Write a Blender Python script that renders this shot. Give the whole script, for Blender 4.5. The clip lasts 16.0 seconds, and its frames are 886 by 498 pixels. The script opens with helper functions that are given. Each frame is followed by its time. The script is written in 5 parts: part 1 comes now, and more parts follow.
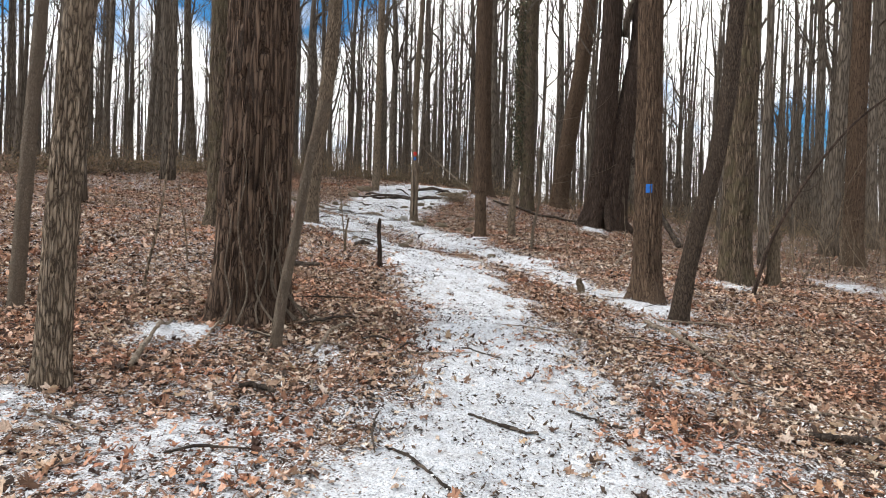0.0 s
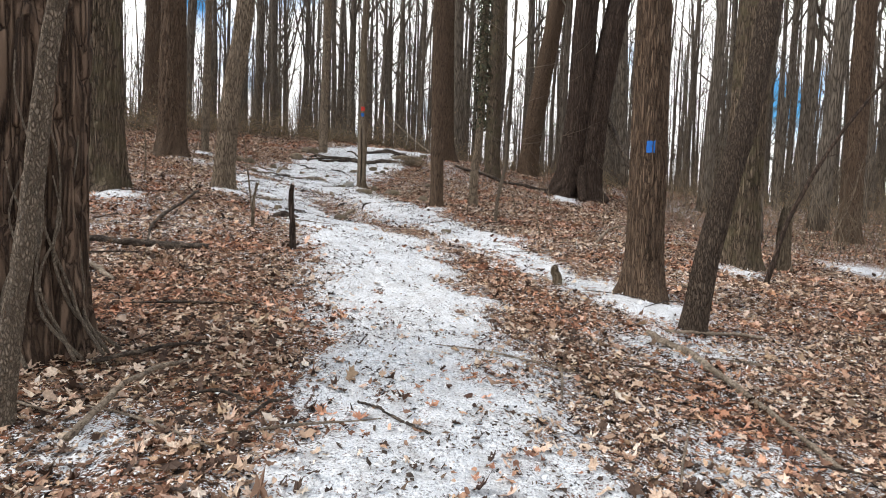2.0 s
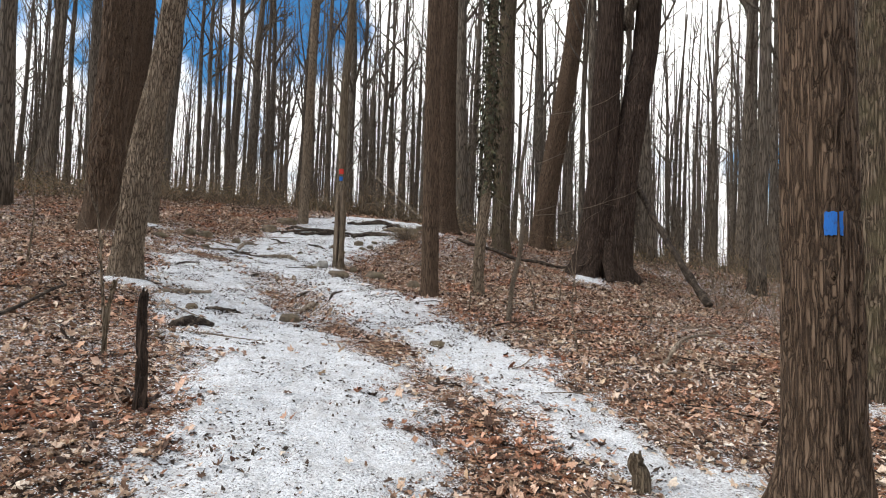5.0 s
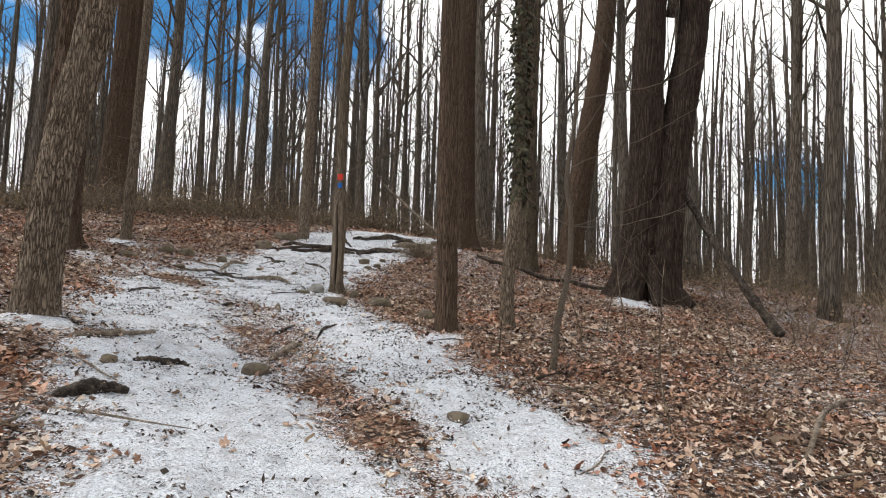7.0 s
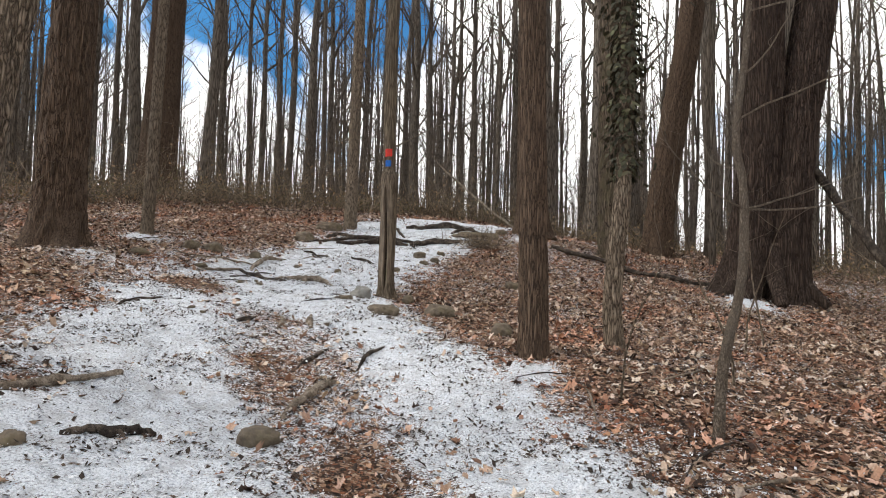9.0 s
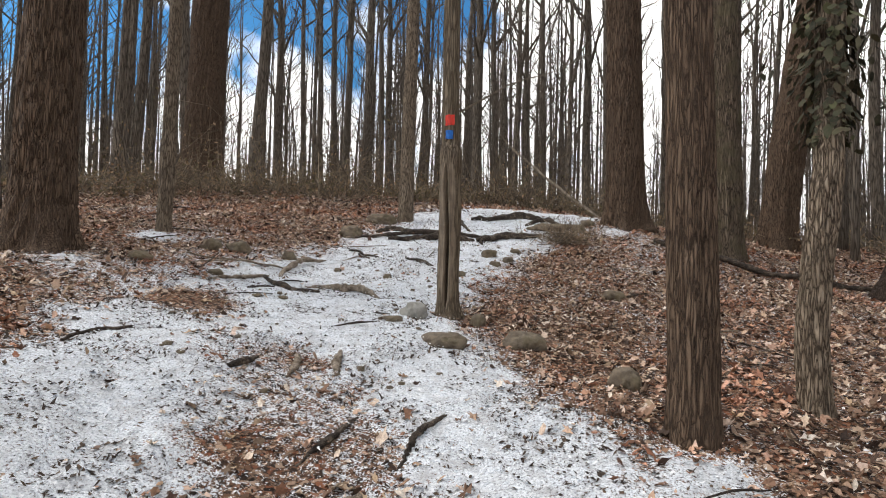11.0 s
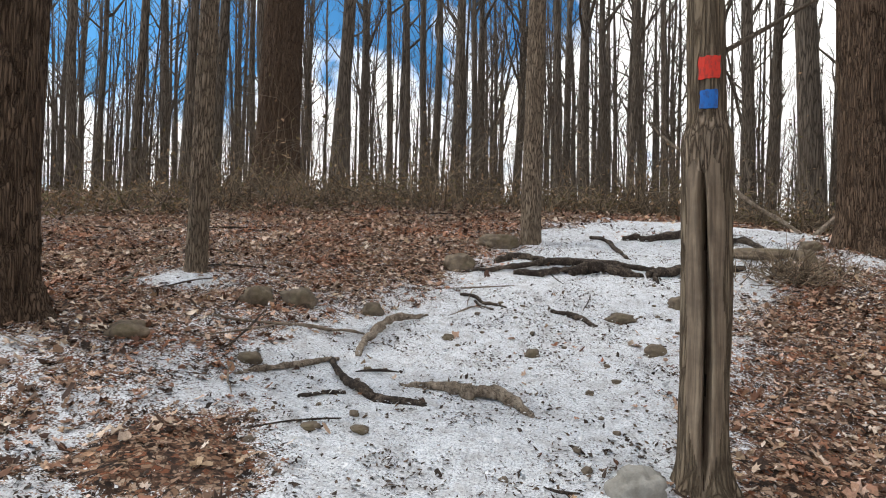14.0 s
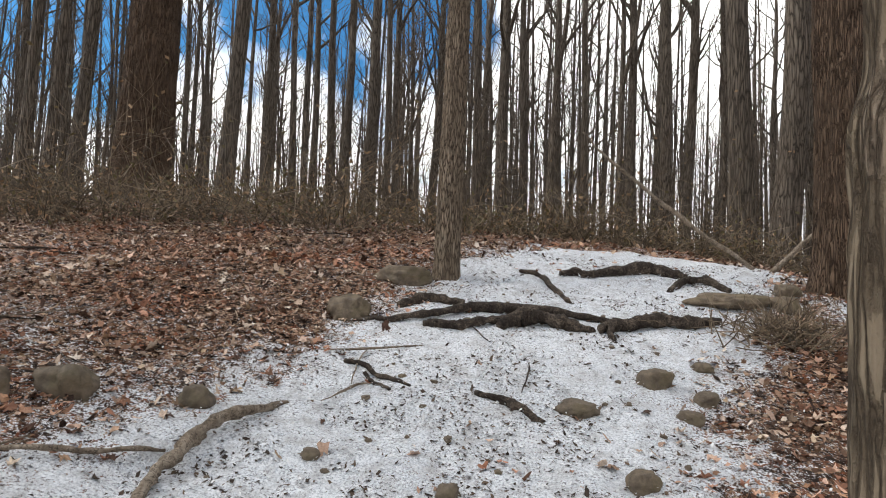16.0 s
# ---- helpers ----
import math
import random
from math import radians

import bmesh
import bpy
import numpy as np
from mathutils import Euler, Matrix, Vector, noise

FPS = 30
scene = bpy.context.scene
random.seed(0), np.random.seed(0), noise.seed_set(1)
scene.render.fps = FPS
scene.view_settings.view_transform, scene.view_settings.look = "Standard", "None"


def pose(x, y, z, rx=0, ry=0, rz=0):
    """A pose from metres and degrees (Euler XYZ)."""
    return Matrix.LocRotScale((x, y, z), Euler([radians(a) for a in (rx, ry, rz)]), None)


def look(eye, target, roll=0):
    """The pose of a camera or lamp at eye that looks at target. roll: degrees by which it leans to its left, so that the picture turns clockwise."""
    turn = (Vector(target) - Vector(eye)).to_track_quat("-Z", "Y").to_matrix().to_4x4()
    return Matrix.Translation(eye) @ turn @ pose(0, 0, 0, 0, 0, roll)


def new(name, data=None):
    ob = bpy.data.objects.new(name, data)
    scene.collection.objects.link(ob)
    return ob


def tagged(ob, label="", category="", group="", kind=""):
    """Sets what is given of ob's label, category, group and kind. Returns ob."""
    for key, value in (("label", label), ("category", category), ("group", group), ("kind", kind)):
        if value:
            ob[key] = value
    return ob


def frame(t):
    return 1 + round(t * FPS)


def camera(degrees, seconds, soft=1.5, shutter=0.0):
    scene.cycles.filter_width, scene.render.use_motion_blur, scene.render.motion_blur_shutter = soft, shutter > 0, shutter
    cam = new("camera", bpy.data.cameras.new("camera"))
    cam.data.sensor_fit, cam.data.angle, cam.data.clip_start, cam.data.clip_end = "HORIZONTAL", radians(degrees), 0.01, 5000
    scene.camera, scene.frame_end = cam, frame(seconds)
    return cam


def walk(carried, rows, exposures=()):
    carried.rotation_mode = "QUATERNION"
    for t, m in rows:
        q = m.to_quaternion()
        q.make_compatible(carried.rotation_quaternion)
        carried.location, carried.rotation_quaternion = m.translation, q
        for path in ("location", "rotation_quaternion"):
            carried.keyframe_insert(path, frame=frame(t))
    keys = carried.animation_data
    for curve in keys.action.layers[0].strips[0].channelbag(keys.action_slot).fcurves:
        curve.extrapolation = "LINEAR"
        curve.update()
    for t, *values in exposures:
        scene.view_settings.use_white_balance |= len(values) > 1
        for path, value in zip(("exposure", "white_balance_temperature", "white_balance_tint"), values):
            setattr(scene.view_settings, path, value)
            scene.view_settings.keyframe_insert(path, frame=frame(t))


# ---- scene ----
cam = camera(74.7, 16.0, 1.0)
METRES, EYE, TILT, LEAN, TURN = 17.5, 1.5, 0.0, 0.0, 0.0
ROWS = [
    (0.0, 0.0, 0.0, 0.0, 0.01, -0.41, -1.52),
    (0.5, 0.0038, 0.0343, 0.0032, -1.12, -0.97, -1.61),
    (1.0, 0.0079, 0.0667, 0.0061, -2.07, -1.54, -1.73),
    (1.5, 0.0176, 0.0995, 0.006, -2.79, -2.68, -1.72),
    (2.0, 0.0234, 0.1301, 0.0064, -3.18, -3.56, -1.96),
    (2.5, 0.0301, 0.1621, 0.0108, -3.21, -4.13, -1.92),
    (3.0, 0.037, 0.1949, 0.016, -3.03, -4.32, -2.02),
    (3.5, 0.0386, 0.2259, 0.0226, -2.76, -3.95, -1.99),
    (4.0, 0.0439, 0.2561, 0.0253, -2.67, -1.29, -1.87),
    (4.5, 0.044, 0.2853, 0.028, -2.66, 1.83, -1.97),
    (7.0, 0.0459, 0.4357, 0.0429, -0.95, 4.45, -1.9),
    (7.5, 0.0411, 0.4651, 0.0497, -0.18, 4.15, -1.96),
    (8.0, 0.0382, 0.4979, 0.0534, 0.73, 3.69, -1.83),
    (8.5, 0.0319, 0.5273, 0.055, 2.39, 3.34, -1.8),
    (9.0, 0.0301, 0.5574, 0.0572, 4.41, 2.9, -1.53),
    (11.5, -0.0013, 0.7114, 0.0767, 11.64, 1.4, -1.4),
    (12.0, -0.0131, 0.7401, 0.0827, 13.0, 1.19, -1.43),
    (12.5, -0.0298, 0.7699, 0.0872, 15.52, 1.06, -1.25),
    (13.0, -0.044, 0.8002, 0.0916, 17.19, 0.94, -1.17),
    (13.5, -0.059, 0.8266, 0.0962, 18.28, 1.1, -1.16),
    (14.0, -0.0709, 0.8509, 0.1037, 18.81, 1.32, -1.21),
    (14.5, -0.0791, 0.8783, 0.1082, 18.87, 1.39, -1.34),
    (15.0, -0.087, 0.9043, 0.1116, 17.89, 1.57, -1.59),
    (15.5, -0.0902, 0.9291, 0.1162, 14.25, 2.18, -1.81),
    (16.0, -0.0925, 0.9617, 0.1217, 10.38, 2.75, -2.12),
]
walk(cam, [(t, pose(0, 0, EYE, TILT, LEAN, TURN) @ pose(METRES * x, METRES * y, METRES * z, 90 + pitch, roll, yaw)) for t, x, y, z, yaw, pitch, roll in ROWS],
     [(0.0, -0.06), (2.0, 0.0), (3.5, -0.02), (7.0, -0.22), (9.0, -0.07), (12.0, -0.08), (14.5, -0.06), (16.0, -0.14)])

# ---- world and light ----
SUN_EL, SUN_AZ = 40.0, -98.0
world = bpy.data.worlds.new("winter_sky")
scene.world = world
world.use_nodes = True
wn, wl = world.node_tree.nodes, world.node_tree.links
wn.clear()
w_out = wn.new("ShaderNodeOutputWorld")
w_sky = wn.new("ShaderNodeTexSky")
w_sky.sky_type, w_sky.sun_disc = "NISHITA", False
w_sky.sun_elevation, w_sky.sun_rotation = radians(SUN_EL), radians(SUN_AZ)
w_blue = wn.new("ShaderNodeBackground")
w_blue.inputs["Strength"].default_value = 0.14
w_tint = wn.new("ShaderNodeMixRGB")
w_tint.blend_type, w_tint.inputs["Fac"].default_value = "MULTIPLY", 1.0
w_tint.inputs["Color2"].default_value = (0.34, 0.84, 1.14, 1)
wl.new(w_sky.outputs["Color"], w_tint.inputs["Color1"])
wl.new(w_tint.outputs["Color"], w_blue.inputs["Color"])
w_cloud = wn.new("ShaderNodeBackground")
w_cloud.inputs["Color"].default_value = (1.0, 0.99, 0.975, 1)
w_cloud.inputs["Strength"].default_value = 1.85
w_pos = wn.new("ShaderNodeTexCoord")
w_noise = wn.new("ShaderNodeTexNoise")
w_noise.inputs["Scale"].default_value, w_noise.inputs["Detail"].default_value = 6.5, 8.0
wl.new(w_pos.outputs["Generated"], w_noise.inputs["Vector"])


def gap_in_clouds(azimuth, elevation, spread):
    """How near a direction of the sky is to a break in the clouds."""
    a, e = radians(azimuth), radians(elevation)
    dot = wn.new("ShaderNodeVectorMath")
    dot.operation = "DOT_PRODUCT"
    dot.inputs[1].default_value = (math.sin(a) * math.cos(e), math.cos(a) * math.cos(e), math.sin(e))
    wl.new(w_pos.outputs["Generated"], dot.inputs[0])
    rng = wn.new("ShaderNodeMapRange")
    rng.inputs["From Min"].default_value, rng.inputs["From Max"].default_value = math.cos(radians(spread)), 1.0
    wl.new(dot.outputs["Value"], rng.inputs["Value"])
    return rng.outputs["Result"]


gaps = None
for az, el, sp in ((-20, 26, 17), (-45, 20, 14), (33, 11, 6), (10, 65, 25), (150, 40, 30), (-120, 35, 30), (75, 40, 25)):
    g = gap_in_clouds(az, el, sp)
    if gaps is None:
        gaps = g
    else:
        mx = wn.new("ShaderNodeMath")
        mx.operation = "MAXIMUM"
        wl.new(gaps, mx.inputs[0])
        wl.new(g, mx.inputs[1])
        gaps = mx.outputs["Value"]
w_sum = wn.new("ShaderNodeMath")
w_sum.operation = "MULTIPLY_ADD"
w_sum.inputs[1].default_value = 0.36
wl.new(gaps, w_sum.inputs[0])
wl.new(w_noise.outputs["Fac"], w_sum.inputs[2])
w_ramp = wn.new("ShaderNodeValToRGB")
w_ramp.color_ramp.elements[0].position, w_ramp.color_ramp.elements[1].position = 0.62, 0.76
wl.new(w_sum.outputs["Value"], w_ramp.inputs["Fac"])
w_mix = wn.new("ShaderNodeMixShader")
wl.new(w_ramp.outputs["Color"], w_mix.inputs["Fac"])
wl.new(w_cloud.outputs["Background"], w_mix.inputs[1])
wl.new(w_blue.outputs["Background"], w_mix.inputs[2])
wl.new(w_mix.outputs["Shader"], w_out.inputs["Surface"])

sun = new("sun", bpy.data.lights.new("sun", "SUN"))
sun.data.energy, sun.data.angle, sun.data.color = 3.0, radians(22), (1.0, 0.945, 0.885)
sa, se = radians(SUN_AZ), radians(SUN_EL)
sun.matrix_world = look((30 * math.sin(sa) * math.cos(se), 30 * math.cos(sa) * math.cos(se), 30 * math.sin(se)), (0, 0, 0))


# ---- materials ----
class Nodes:
    """Short hand for one node material."""

    def __init__(self, name, rough=0.9, spec=0.3):
        self.mat = bpy.data.materials.new(name)
        self.mat.use_nodes = True
        self.tree = self.mat.node_tree
        self.bsdf = self.tree.nodes["Principled BSDF"]
        self.bsdf.inputs["Roughness"].default_value = rough
        self.bsdf.inputs["Specular IOR Level"].default_value = spec

    def add(self, kind, **values):
        n = self.tree.nodes.new(kind)
        for key, v in values.items():
            n.inputs[key].default_value = v
        return n

    def link(self, a, b):
        self.tree.links.new(a, b)

    def coords(self, scale=(1, 1, 1), which="Object"):
        tc, mp = self.add("ShaderNodeTexCoord"), self.add("ShaderNodeMapping")
        mp.inputs["Scale"].default_value = scale
        self.link(tc.outputs[which], mp.inputs["Vector"])
        return mp.outputs["Vector"]

    def noise(self, vec, scale, detail=4.0, rough=0.6):
        n = self.add("ShaderNodeTexNoise", Scale=scale, Detail=detail, Roughness=rough)
        self.link(vec, n.inputs["Vector"])
        return n.outputs["Fac"]

    def ramp(self, fac, stops):
        r = self.add("ShaderNodeValToRGB")
        el = r.color_ramp.elements
        while len(el) < len(stops):
            el.new(0.5)
        for e, (p, c) in zip(el, stops):
            e.position, e.color = p, (*c, 1)
        self.link(fac, r.inputs["Fac"])
        return r.outputs["Color"]

    def mix(self, fac, a, b, blend="MIX"):
        m = self.add("ShaderNodeMixRGB")
        m.blend_type = blend
        for v, s in ((fac, "Fac"), (a, "Color1"), (b, "Color2")):
            if hasattr(v, "links"):
                self.link(v, m.inputs[s])
            else:
                m.inputs[s].default_value = v if s == "Fac" else (*v, 1)
        return m.outputs["Color"]

    def math(self, op, a, b):
        m = self.add("ShaderNodeMath")
        m.operation = op
        for i, v in enumerate((a, b)):
            if hasattr(v, "links"):
                self.link(v, m.inputs[i])
            else:
                m.inputs[i].default_value = v
        return m.outputs["Value"]

    def bump(self, height, strength, distance):
        b = self.add("ShaderNodeBump", Strength=strength, Distance=distance)
        self.link(height, b.inputs["Height"])
        self.link(b.outputs["Normal"], self.bsdf.inputs["Normal"])

    def colour(self, c):
        self.link(c, self.bsdf.inputs["Base Color"])
        return self.mat


def bark_material(name, dark, mid, light, moss=None, furrow=26.0, stretch=0.16):
    """Long interlaced ridges with dark furrows between them, flaked and stained."""
    n = Nodes(name, 0.92, 0.2)
    v = n.coords((1, 1, stretch))
    sway = n.add("ShaderNodeTexNoise", Scale=furrow * 0.5, Detail=3.0)
    n.link(v, sway.inputs["Vector"])
    shift = n.add("ShaderNodeVectorMath")
    shift.operation = "MULTIPLY_ADD"
    n.link(sway.outputs["Color"], shift.inputs[0])
    shift.inputs[1].default_value = (2.6 / furrow, 2.6 / furrow, 1.2 / furrow)
    n.link(v, shift.inputs[2])
    edge = n.add("ShaderNodeTexVoronoi", Scale=furrow)
    edge.feature = "DISTANCE_TO_EDGE"
    n.link(shift.outputs["Vector"], edge.inputs["Vector"])
    cell = n.add("ShaderNodeTexVoronoi", Scale=furrow)
    n.link(shift.outputs["Vector"], cell.inputs["Vector"])
    fine = n.noise(n.coords((1, 1, 0.4)), 110.0, 4.0, 0.7)
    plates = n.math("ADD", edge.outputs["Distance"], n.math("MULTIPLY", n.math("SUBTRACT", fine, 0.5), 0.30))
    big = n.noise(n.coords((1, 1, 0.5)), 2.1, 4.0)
    # furrows are darker bark, deepened further so the tone also carries their shade
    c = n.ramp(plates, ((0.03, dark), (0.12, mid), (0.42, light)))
    c = n.mix(n.math("MULTIPLY", cell.outputs["Color"], 0.18), c, tuple(x * 0.6 for x in mid))
    c = n.mix(n.math("MULTIPLY", fine, 0.30), c, tuple(x * 0.4 for x in mid))
    c = n.mix(n.ramp(big, ((0.40, (0, 0, 0)), (0.68, (0.55, 0.55, 0.55)))), c, tuple(0.62 * a for a in mid))
    if moss:
        c = n.mix(n.ramp(n.noise(n.coords(), 3.5, 5.0), ((0.46, (0, 0, 0)), (0.62, (0.7, 0.7, 0.7)))), c, moss)
    tint = n.add("ShaderNodeObjectInfo")
    c = n.mix(n.math("MULTIPLY", tint.outputs["Random"], 0.25), c, tuple(0.5 * a for a in mid))
    ridge = n.ramp(plates, ((0.0, (0, 0, 0)), (0.22, (1, 1, 1))))
    n.bump(n.math("ADD", ridge, n.math("MULTIPLY", fine, 0.35)), 1.0, 0.018)
    return n.colour(c)


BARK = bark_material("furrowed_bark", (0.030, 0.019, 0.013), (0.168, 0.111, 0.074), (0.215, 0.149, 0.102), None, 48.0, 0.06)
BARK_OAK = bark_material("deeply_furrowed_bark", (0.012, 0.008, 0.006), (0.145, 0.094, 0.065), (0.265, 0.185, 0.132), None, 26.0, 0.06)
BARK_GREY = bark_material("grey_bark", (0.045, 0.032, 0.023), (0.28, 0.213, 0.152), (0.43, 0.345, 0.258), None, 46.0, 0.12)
BARK_DARK = bark_material("dark_bark", (0.012, 0.008, 0.006), (0.082, 0.055, 0.041), (0.155, 0.108, 0.081), None, 28.0, 0.06)
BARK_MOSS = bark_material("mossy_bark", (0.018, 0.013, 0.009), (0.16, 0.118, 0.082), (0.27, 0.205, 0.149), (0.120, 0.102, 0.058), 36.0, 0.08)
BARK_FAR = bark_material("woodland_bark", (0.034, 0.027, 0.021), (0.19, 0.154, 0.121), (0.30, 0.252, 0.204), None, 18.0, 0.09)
BARK_SMOOTH = bark_material("smooth_pale_bark", (0.15, 0.115, 0.085), (0.27, 0.212, 0.160), (0.36, 0.295, 0.23), None, 95.0, 0.35)
BARK_FINE = bark_material("fine_dark_bark", (0.022, 0.015, 0.011), (0.115, 0.083, 0.060), (0.19, 0.144, 0.107), None, 75.0, 0.12)
DEADWOOD = bark_material("weathered_deadwood", (0.08, 0.058, 0.040), (0.22, 0.168, 0.115), (0.32, 0.255, 0.18), None, 40.0, 0.07)


def lying_wood_material(name, dark, mid, light):
    """Bare weathered wood of roots and fallen limbs: blotched, streaked and cracked."""
    n = Nodes(name, 0.85, 0.25)
    v = n.coords()
    blotch = n.noise(v, 9.0, 6.0, 0.7)
    grain = n.noise(v, 55.0, 5.0, 0.75)
    c = n.ramp(n.math("ADD", n.math("MULTIPLY", blotch, 0.6), n.math("MULTIPLY", grain, 0.4)), ((0.38, dark), (0.50, mid), (0.62, light)))
    crack = n.ramp(n.math("ABSOLUTE", n.math("SUBTRACT", n.noise(v, 24.0, 3.0), 0.5), 0.0), ((0.0, (0.85, 0.85, 0.85)), (0.03, (0, 0, 0))))
    c = n.mix(crack, c, tuple(0.5 * x for x in dark))
    n.bump(n.math("ADD", grain, n.math("MULTIPLY", blotch, 1.5)), 0.9, 0.02)
    return n.colour(c)


LIMBWOOD = lying_wood_material("weathered_limb_wood", (0.09, 0.066, 0.047), (0.25, 0.197, 0.147), (0.42, 0.35, 0.275))
ROOTWOOD = lying_wood_material("worn_root_wood", (0.016, 0.011, 0.009), (0.055, 0.041, 0.031), (0.19, 0.148, 0.113))


def ground_material():
    n = Nodes("forest_floor", 0.95, 0.2)
    at = n.add("ShaderNodeAttribute")
    at.attribute_name = "snow"
    v = n.coords()
    litter = n.noise(v, 22.0, 6.0, 0.7)
    specks = n.noise(v, 70.0, 4.0, 0.7)
    patches = n.noise(v, 2.2, 4.0)
    # matted leaves: uneven flakes with dark gaps between them
    warp = n.add("ShaderNodeTexNoise", Scale=30.0, Detail=3.0)
    n.link(v, warp.inputs["Vector"])
    shift = n.add("ShaderNodeVectorMath")
    shift.operation = "MULTIPLY_ADD"
    n.link(warp.outputs["Color"], shift.inputs[0])
    shift.inputs[1].default_value = (0.05, 0.05, 0.0)
    n.link(v, shift.inputs[2])
    layers = []
    for size in (24.0, 52.0):
        cell, rim = n.add("ShaderNodeTexVoronoi", Scale=size), n.add("ShaderNodeTexVoronoi", Scale=size)
        rim.feature = "DISTANCE_TO_EDGE"
        n.link(shift.outputs["Vector"], cell.inputs["Vector"])
        n.link(shift.outputs["Vector"], rim.inputs["Vector"])
        tone = n.ramp(cell.outputs["Color"], ((0.22, (0.018, 0.011, 0.008)), (0.36, (0.075, 0.039, 0.024)), (0.46, (0.19, 0.098, 0.057)), (0.55, (0.33, 0.200, 0.125)),
                                              (0.64, (0.50, 0.365, 0.265)), (0.78, (0.24, 0.088, 0.042))))
        layers.append(n.mix(n.ramp(rim.outputs["Distance"], ((0.0, (0.9, 0.9, 0.9)), (0.11, (0, 0, 0)))), tone, (0.022, 0.015, 0.011)))
    soil = n.mix(n.ramp(n.noise(v, 11.0, 3.0), ((0.44, (0, 0, 0)), (0.54, (1, 1, 1)))), layers[0], layers[1])
    soil = n.mix(n.ramp(patches, ((0.45, (0, 0, 0)), (0.7, (0.5, 0.5, 0.5)))), soil, (0.075, 0.050, 0.038))
    grains = n.ramp(specks, ((0.34, (0.30, 0.312, 0.335)), (0.46, (0.66, 0.68, 0.715)), (0.58, (0.87, 0.885, 0.91))))
    dirty = n.ramp(n.noise(v, 7.0, 5.0, 0.65), ((0.46, (0, 0, 0)), (0.68, (0.65, 0.65, 0.65))))
    snow = n.mix(dirty, grains, (0.42, 0.405, 0.40))
    bits = n.math("MULTIPLY", n.ramp(n.noise(v, 46.0, 5.0, 0.75), ((0.55, (0, 0, 0)), (0.60, (1, 1, 1)))), n.ramp(n.noise(v, 4.5, 3.0), ((0.38, (0.08, 0.08, 0.08)), (0.60, (0.95, 0.95, 0.95)))))
    snow = n.mix(bits, snow, (0.07, 0.050, 0.040))
    # ragged edge: cover plus clumps plus crumbs
    cover = n.math("ADD", at.outputs["Fac"], n.math("MULTIPLY", n.math("SUBTRACT", litter, 0.5), 1.4))
    cover = n.math("ADD", cover, n.math("MULTIPLY", n.math("SUBTRACT", specks, 0.5), 1.9))
    cover = n.math("ADD", cover, n.math("MULTIPLY", n.math("SUBTRACT", patches, 0.5), 0.5))
    fac = n.add("ShaderNodeMapRange")
    fac.inputs["From Min"].default_value, fac.inputs["From Max"].default_value = 0.45, 0.55
    n.link(cover, fac.inputs["Value"])
    n.bump(n.math("ADD", n.math("MULTIPLY", litter, 1.0), n.math("MULTIPLY", specks, 0.5)), 0.8, 0.03)
    return n.colour(n.mix(fac.outputs["Result"], soil, snow))


GROUND = ground_material()


def leaf_material(name, stops, stain=(0.11, 0.07, 0.048), rust=0.0):
    n = Nodes(name, 0.75, 0.3)
    geo = n.add("ShaderNodeNewGeometry")
    c = n.ramp(geo.outputs["Random Per Island"], stops)
    if rust:
        drift = n.ramp(n.noise(n.coords(), 0.9, 3.0), ((0.47, (0, 0, 0)), (0.62, (rust, rust, rust))))
        c = n.mix(drift, c, (0.95, 0.50, 0.34), "MULTIPLY")
    mott = n.ramp(n.noise(n.coords(), 75.0, 4.0, 0.7), ((0.42, (0, 0, 0)), (0.62, (1, 1, 1))))
    c = n.mix(n.math("MULTIPLY", mott, 0.38), c, stain)
    return n.colour(c)


LEAF_TONES = ((0.0, (0.016, 0.010, 0.008)), (0.20, (0.075, 0.043, 0.029)), (0.33, (0.26, 0.150, 0.096)), (0.46, (0.50, 0.350, 0.245)),
              (0.6, (0.72, 0.58, 0.46)), (0.68, (0.33, 0.165, 0.098)), (0.80, (0.86, 0.76, 0.65)), (0.90, (0.58, 0.42, 0.27)), (1.0, (0.070, 0.040, 0.027)))
LEAF = leaf_material("dry_leaves", LEAF_TONES, rust=0.65)
BRUSHWOOD = leaf_material("brush_stems", ((0.0, (0.06, 0.046, 0.032)), (0.5, (0.17, 0.13, 0.085)), (1.0, (0.34, 0.265, 0.185))))
BRUSHLEAF = leaf_material("brush_leaves", ((0.0, (0.085, 0.075, 0.034)), (0.4, (0.17, 0.145, 0.062)), (0.6, (0.28, 0.18, 0.095)), (1.0, (0.42, 0.28, 0.165))))
IVYLEAF = leaf_material("ivy_leaves", ((0.0, (0.014, 0.018, 0.008)), (0.5, (0.035, 0.042, 0.018)), (0.8, (0.075, 0.062, 0.034)), (1.0, (0.10, 0.11, 0.05))))


def rock_material(name, dark, light, moss=0.0):
    n = Nodes(name, 0.85, 0.3)
    v = n.coords()
    c = n.ramp(n.noise(v, 9.0, 6.0, 0.65), ((0.3, dark), (0.7, light)))
    c = n.mix(n.math("MULTIPLY", n.noise(v, 80.0, 2.0), 0.5), c, tuple(x * 0.5 for x in dark))
    if moss:
        c = n.mix(n.ramp(n.noise(v, 6.0, 4.0), ((0.48, (0, 0, 0)), (0.65, (moss, moss, moss)))), c, (0.10, 0.085, 0.035))
    tint = n.add("ShaderNodeObjectInfo")
    c = n.mix(n.math("MULTIPLY", tint.outputs["Random"], 0.3), c, (0.08, 0.07, 0.06))
    n.bump(n.noise(v, 35.0, 5.0, 0.7), 0.6, 0.02)
    return n.colour(c)


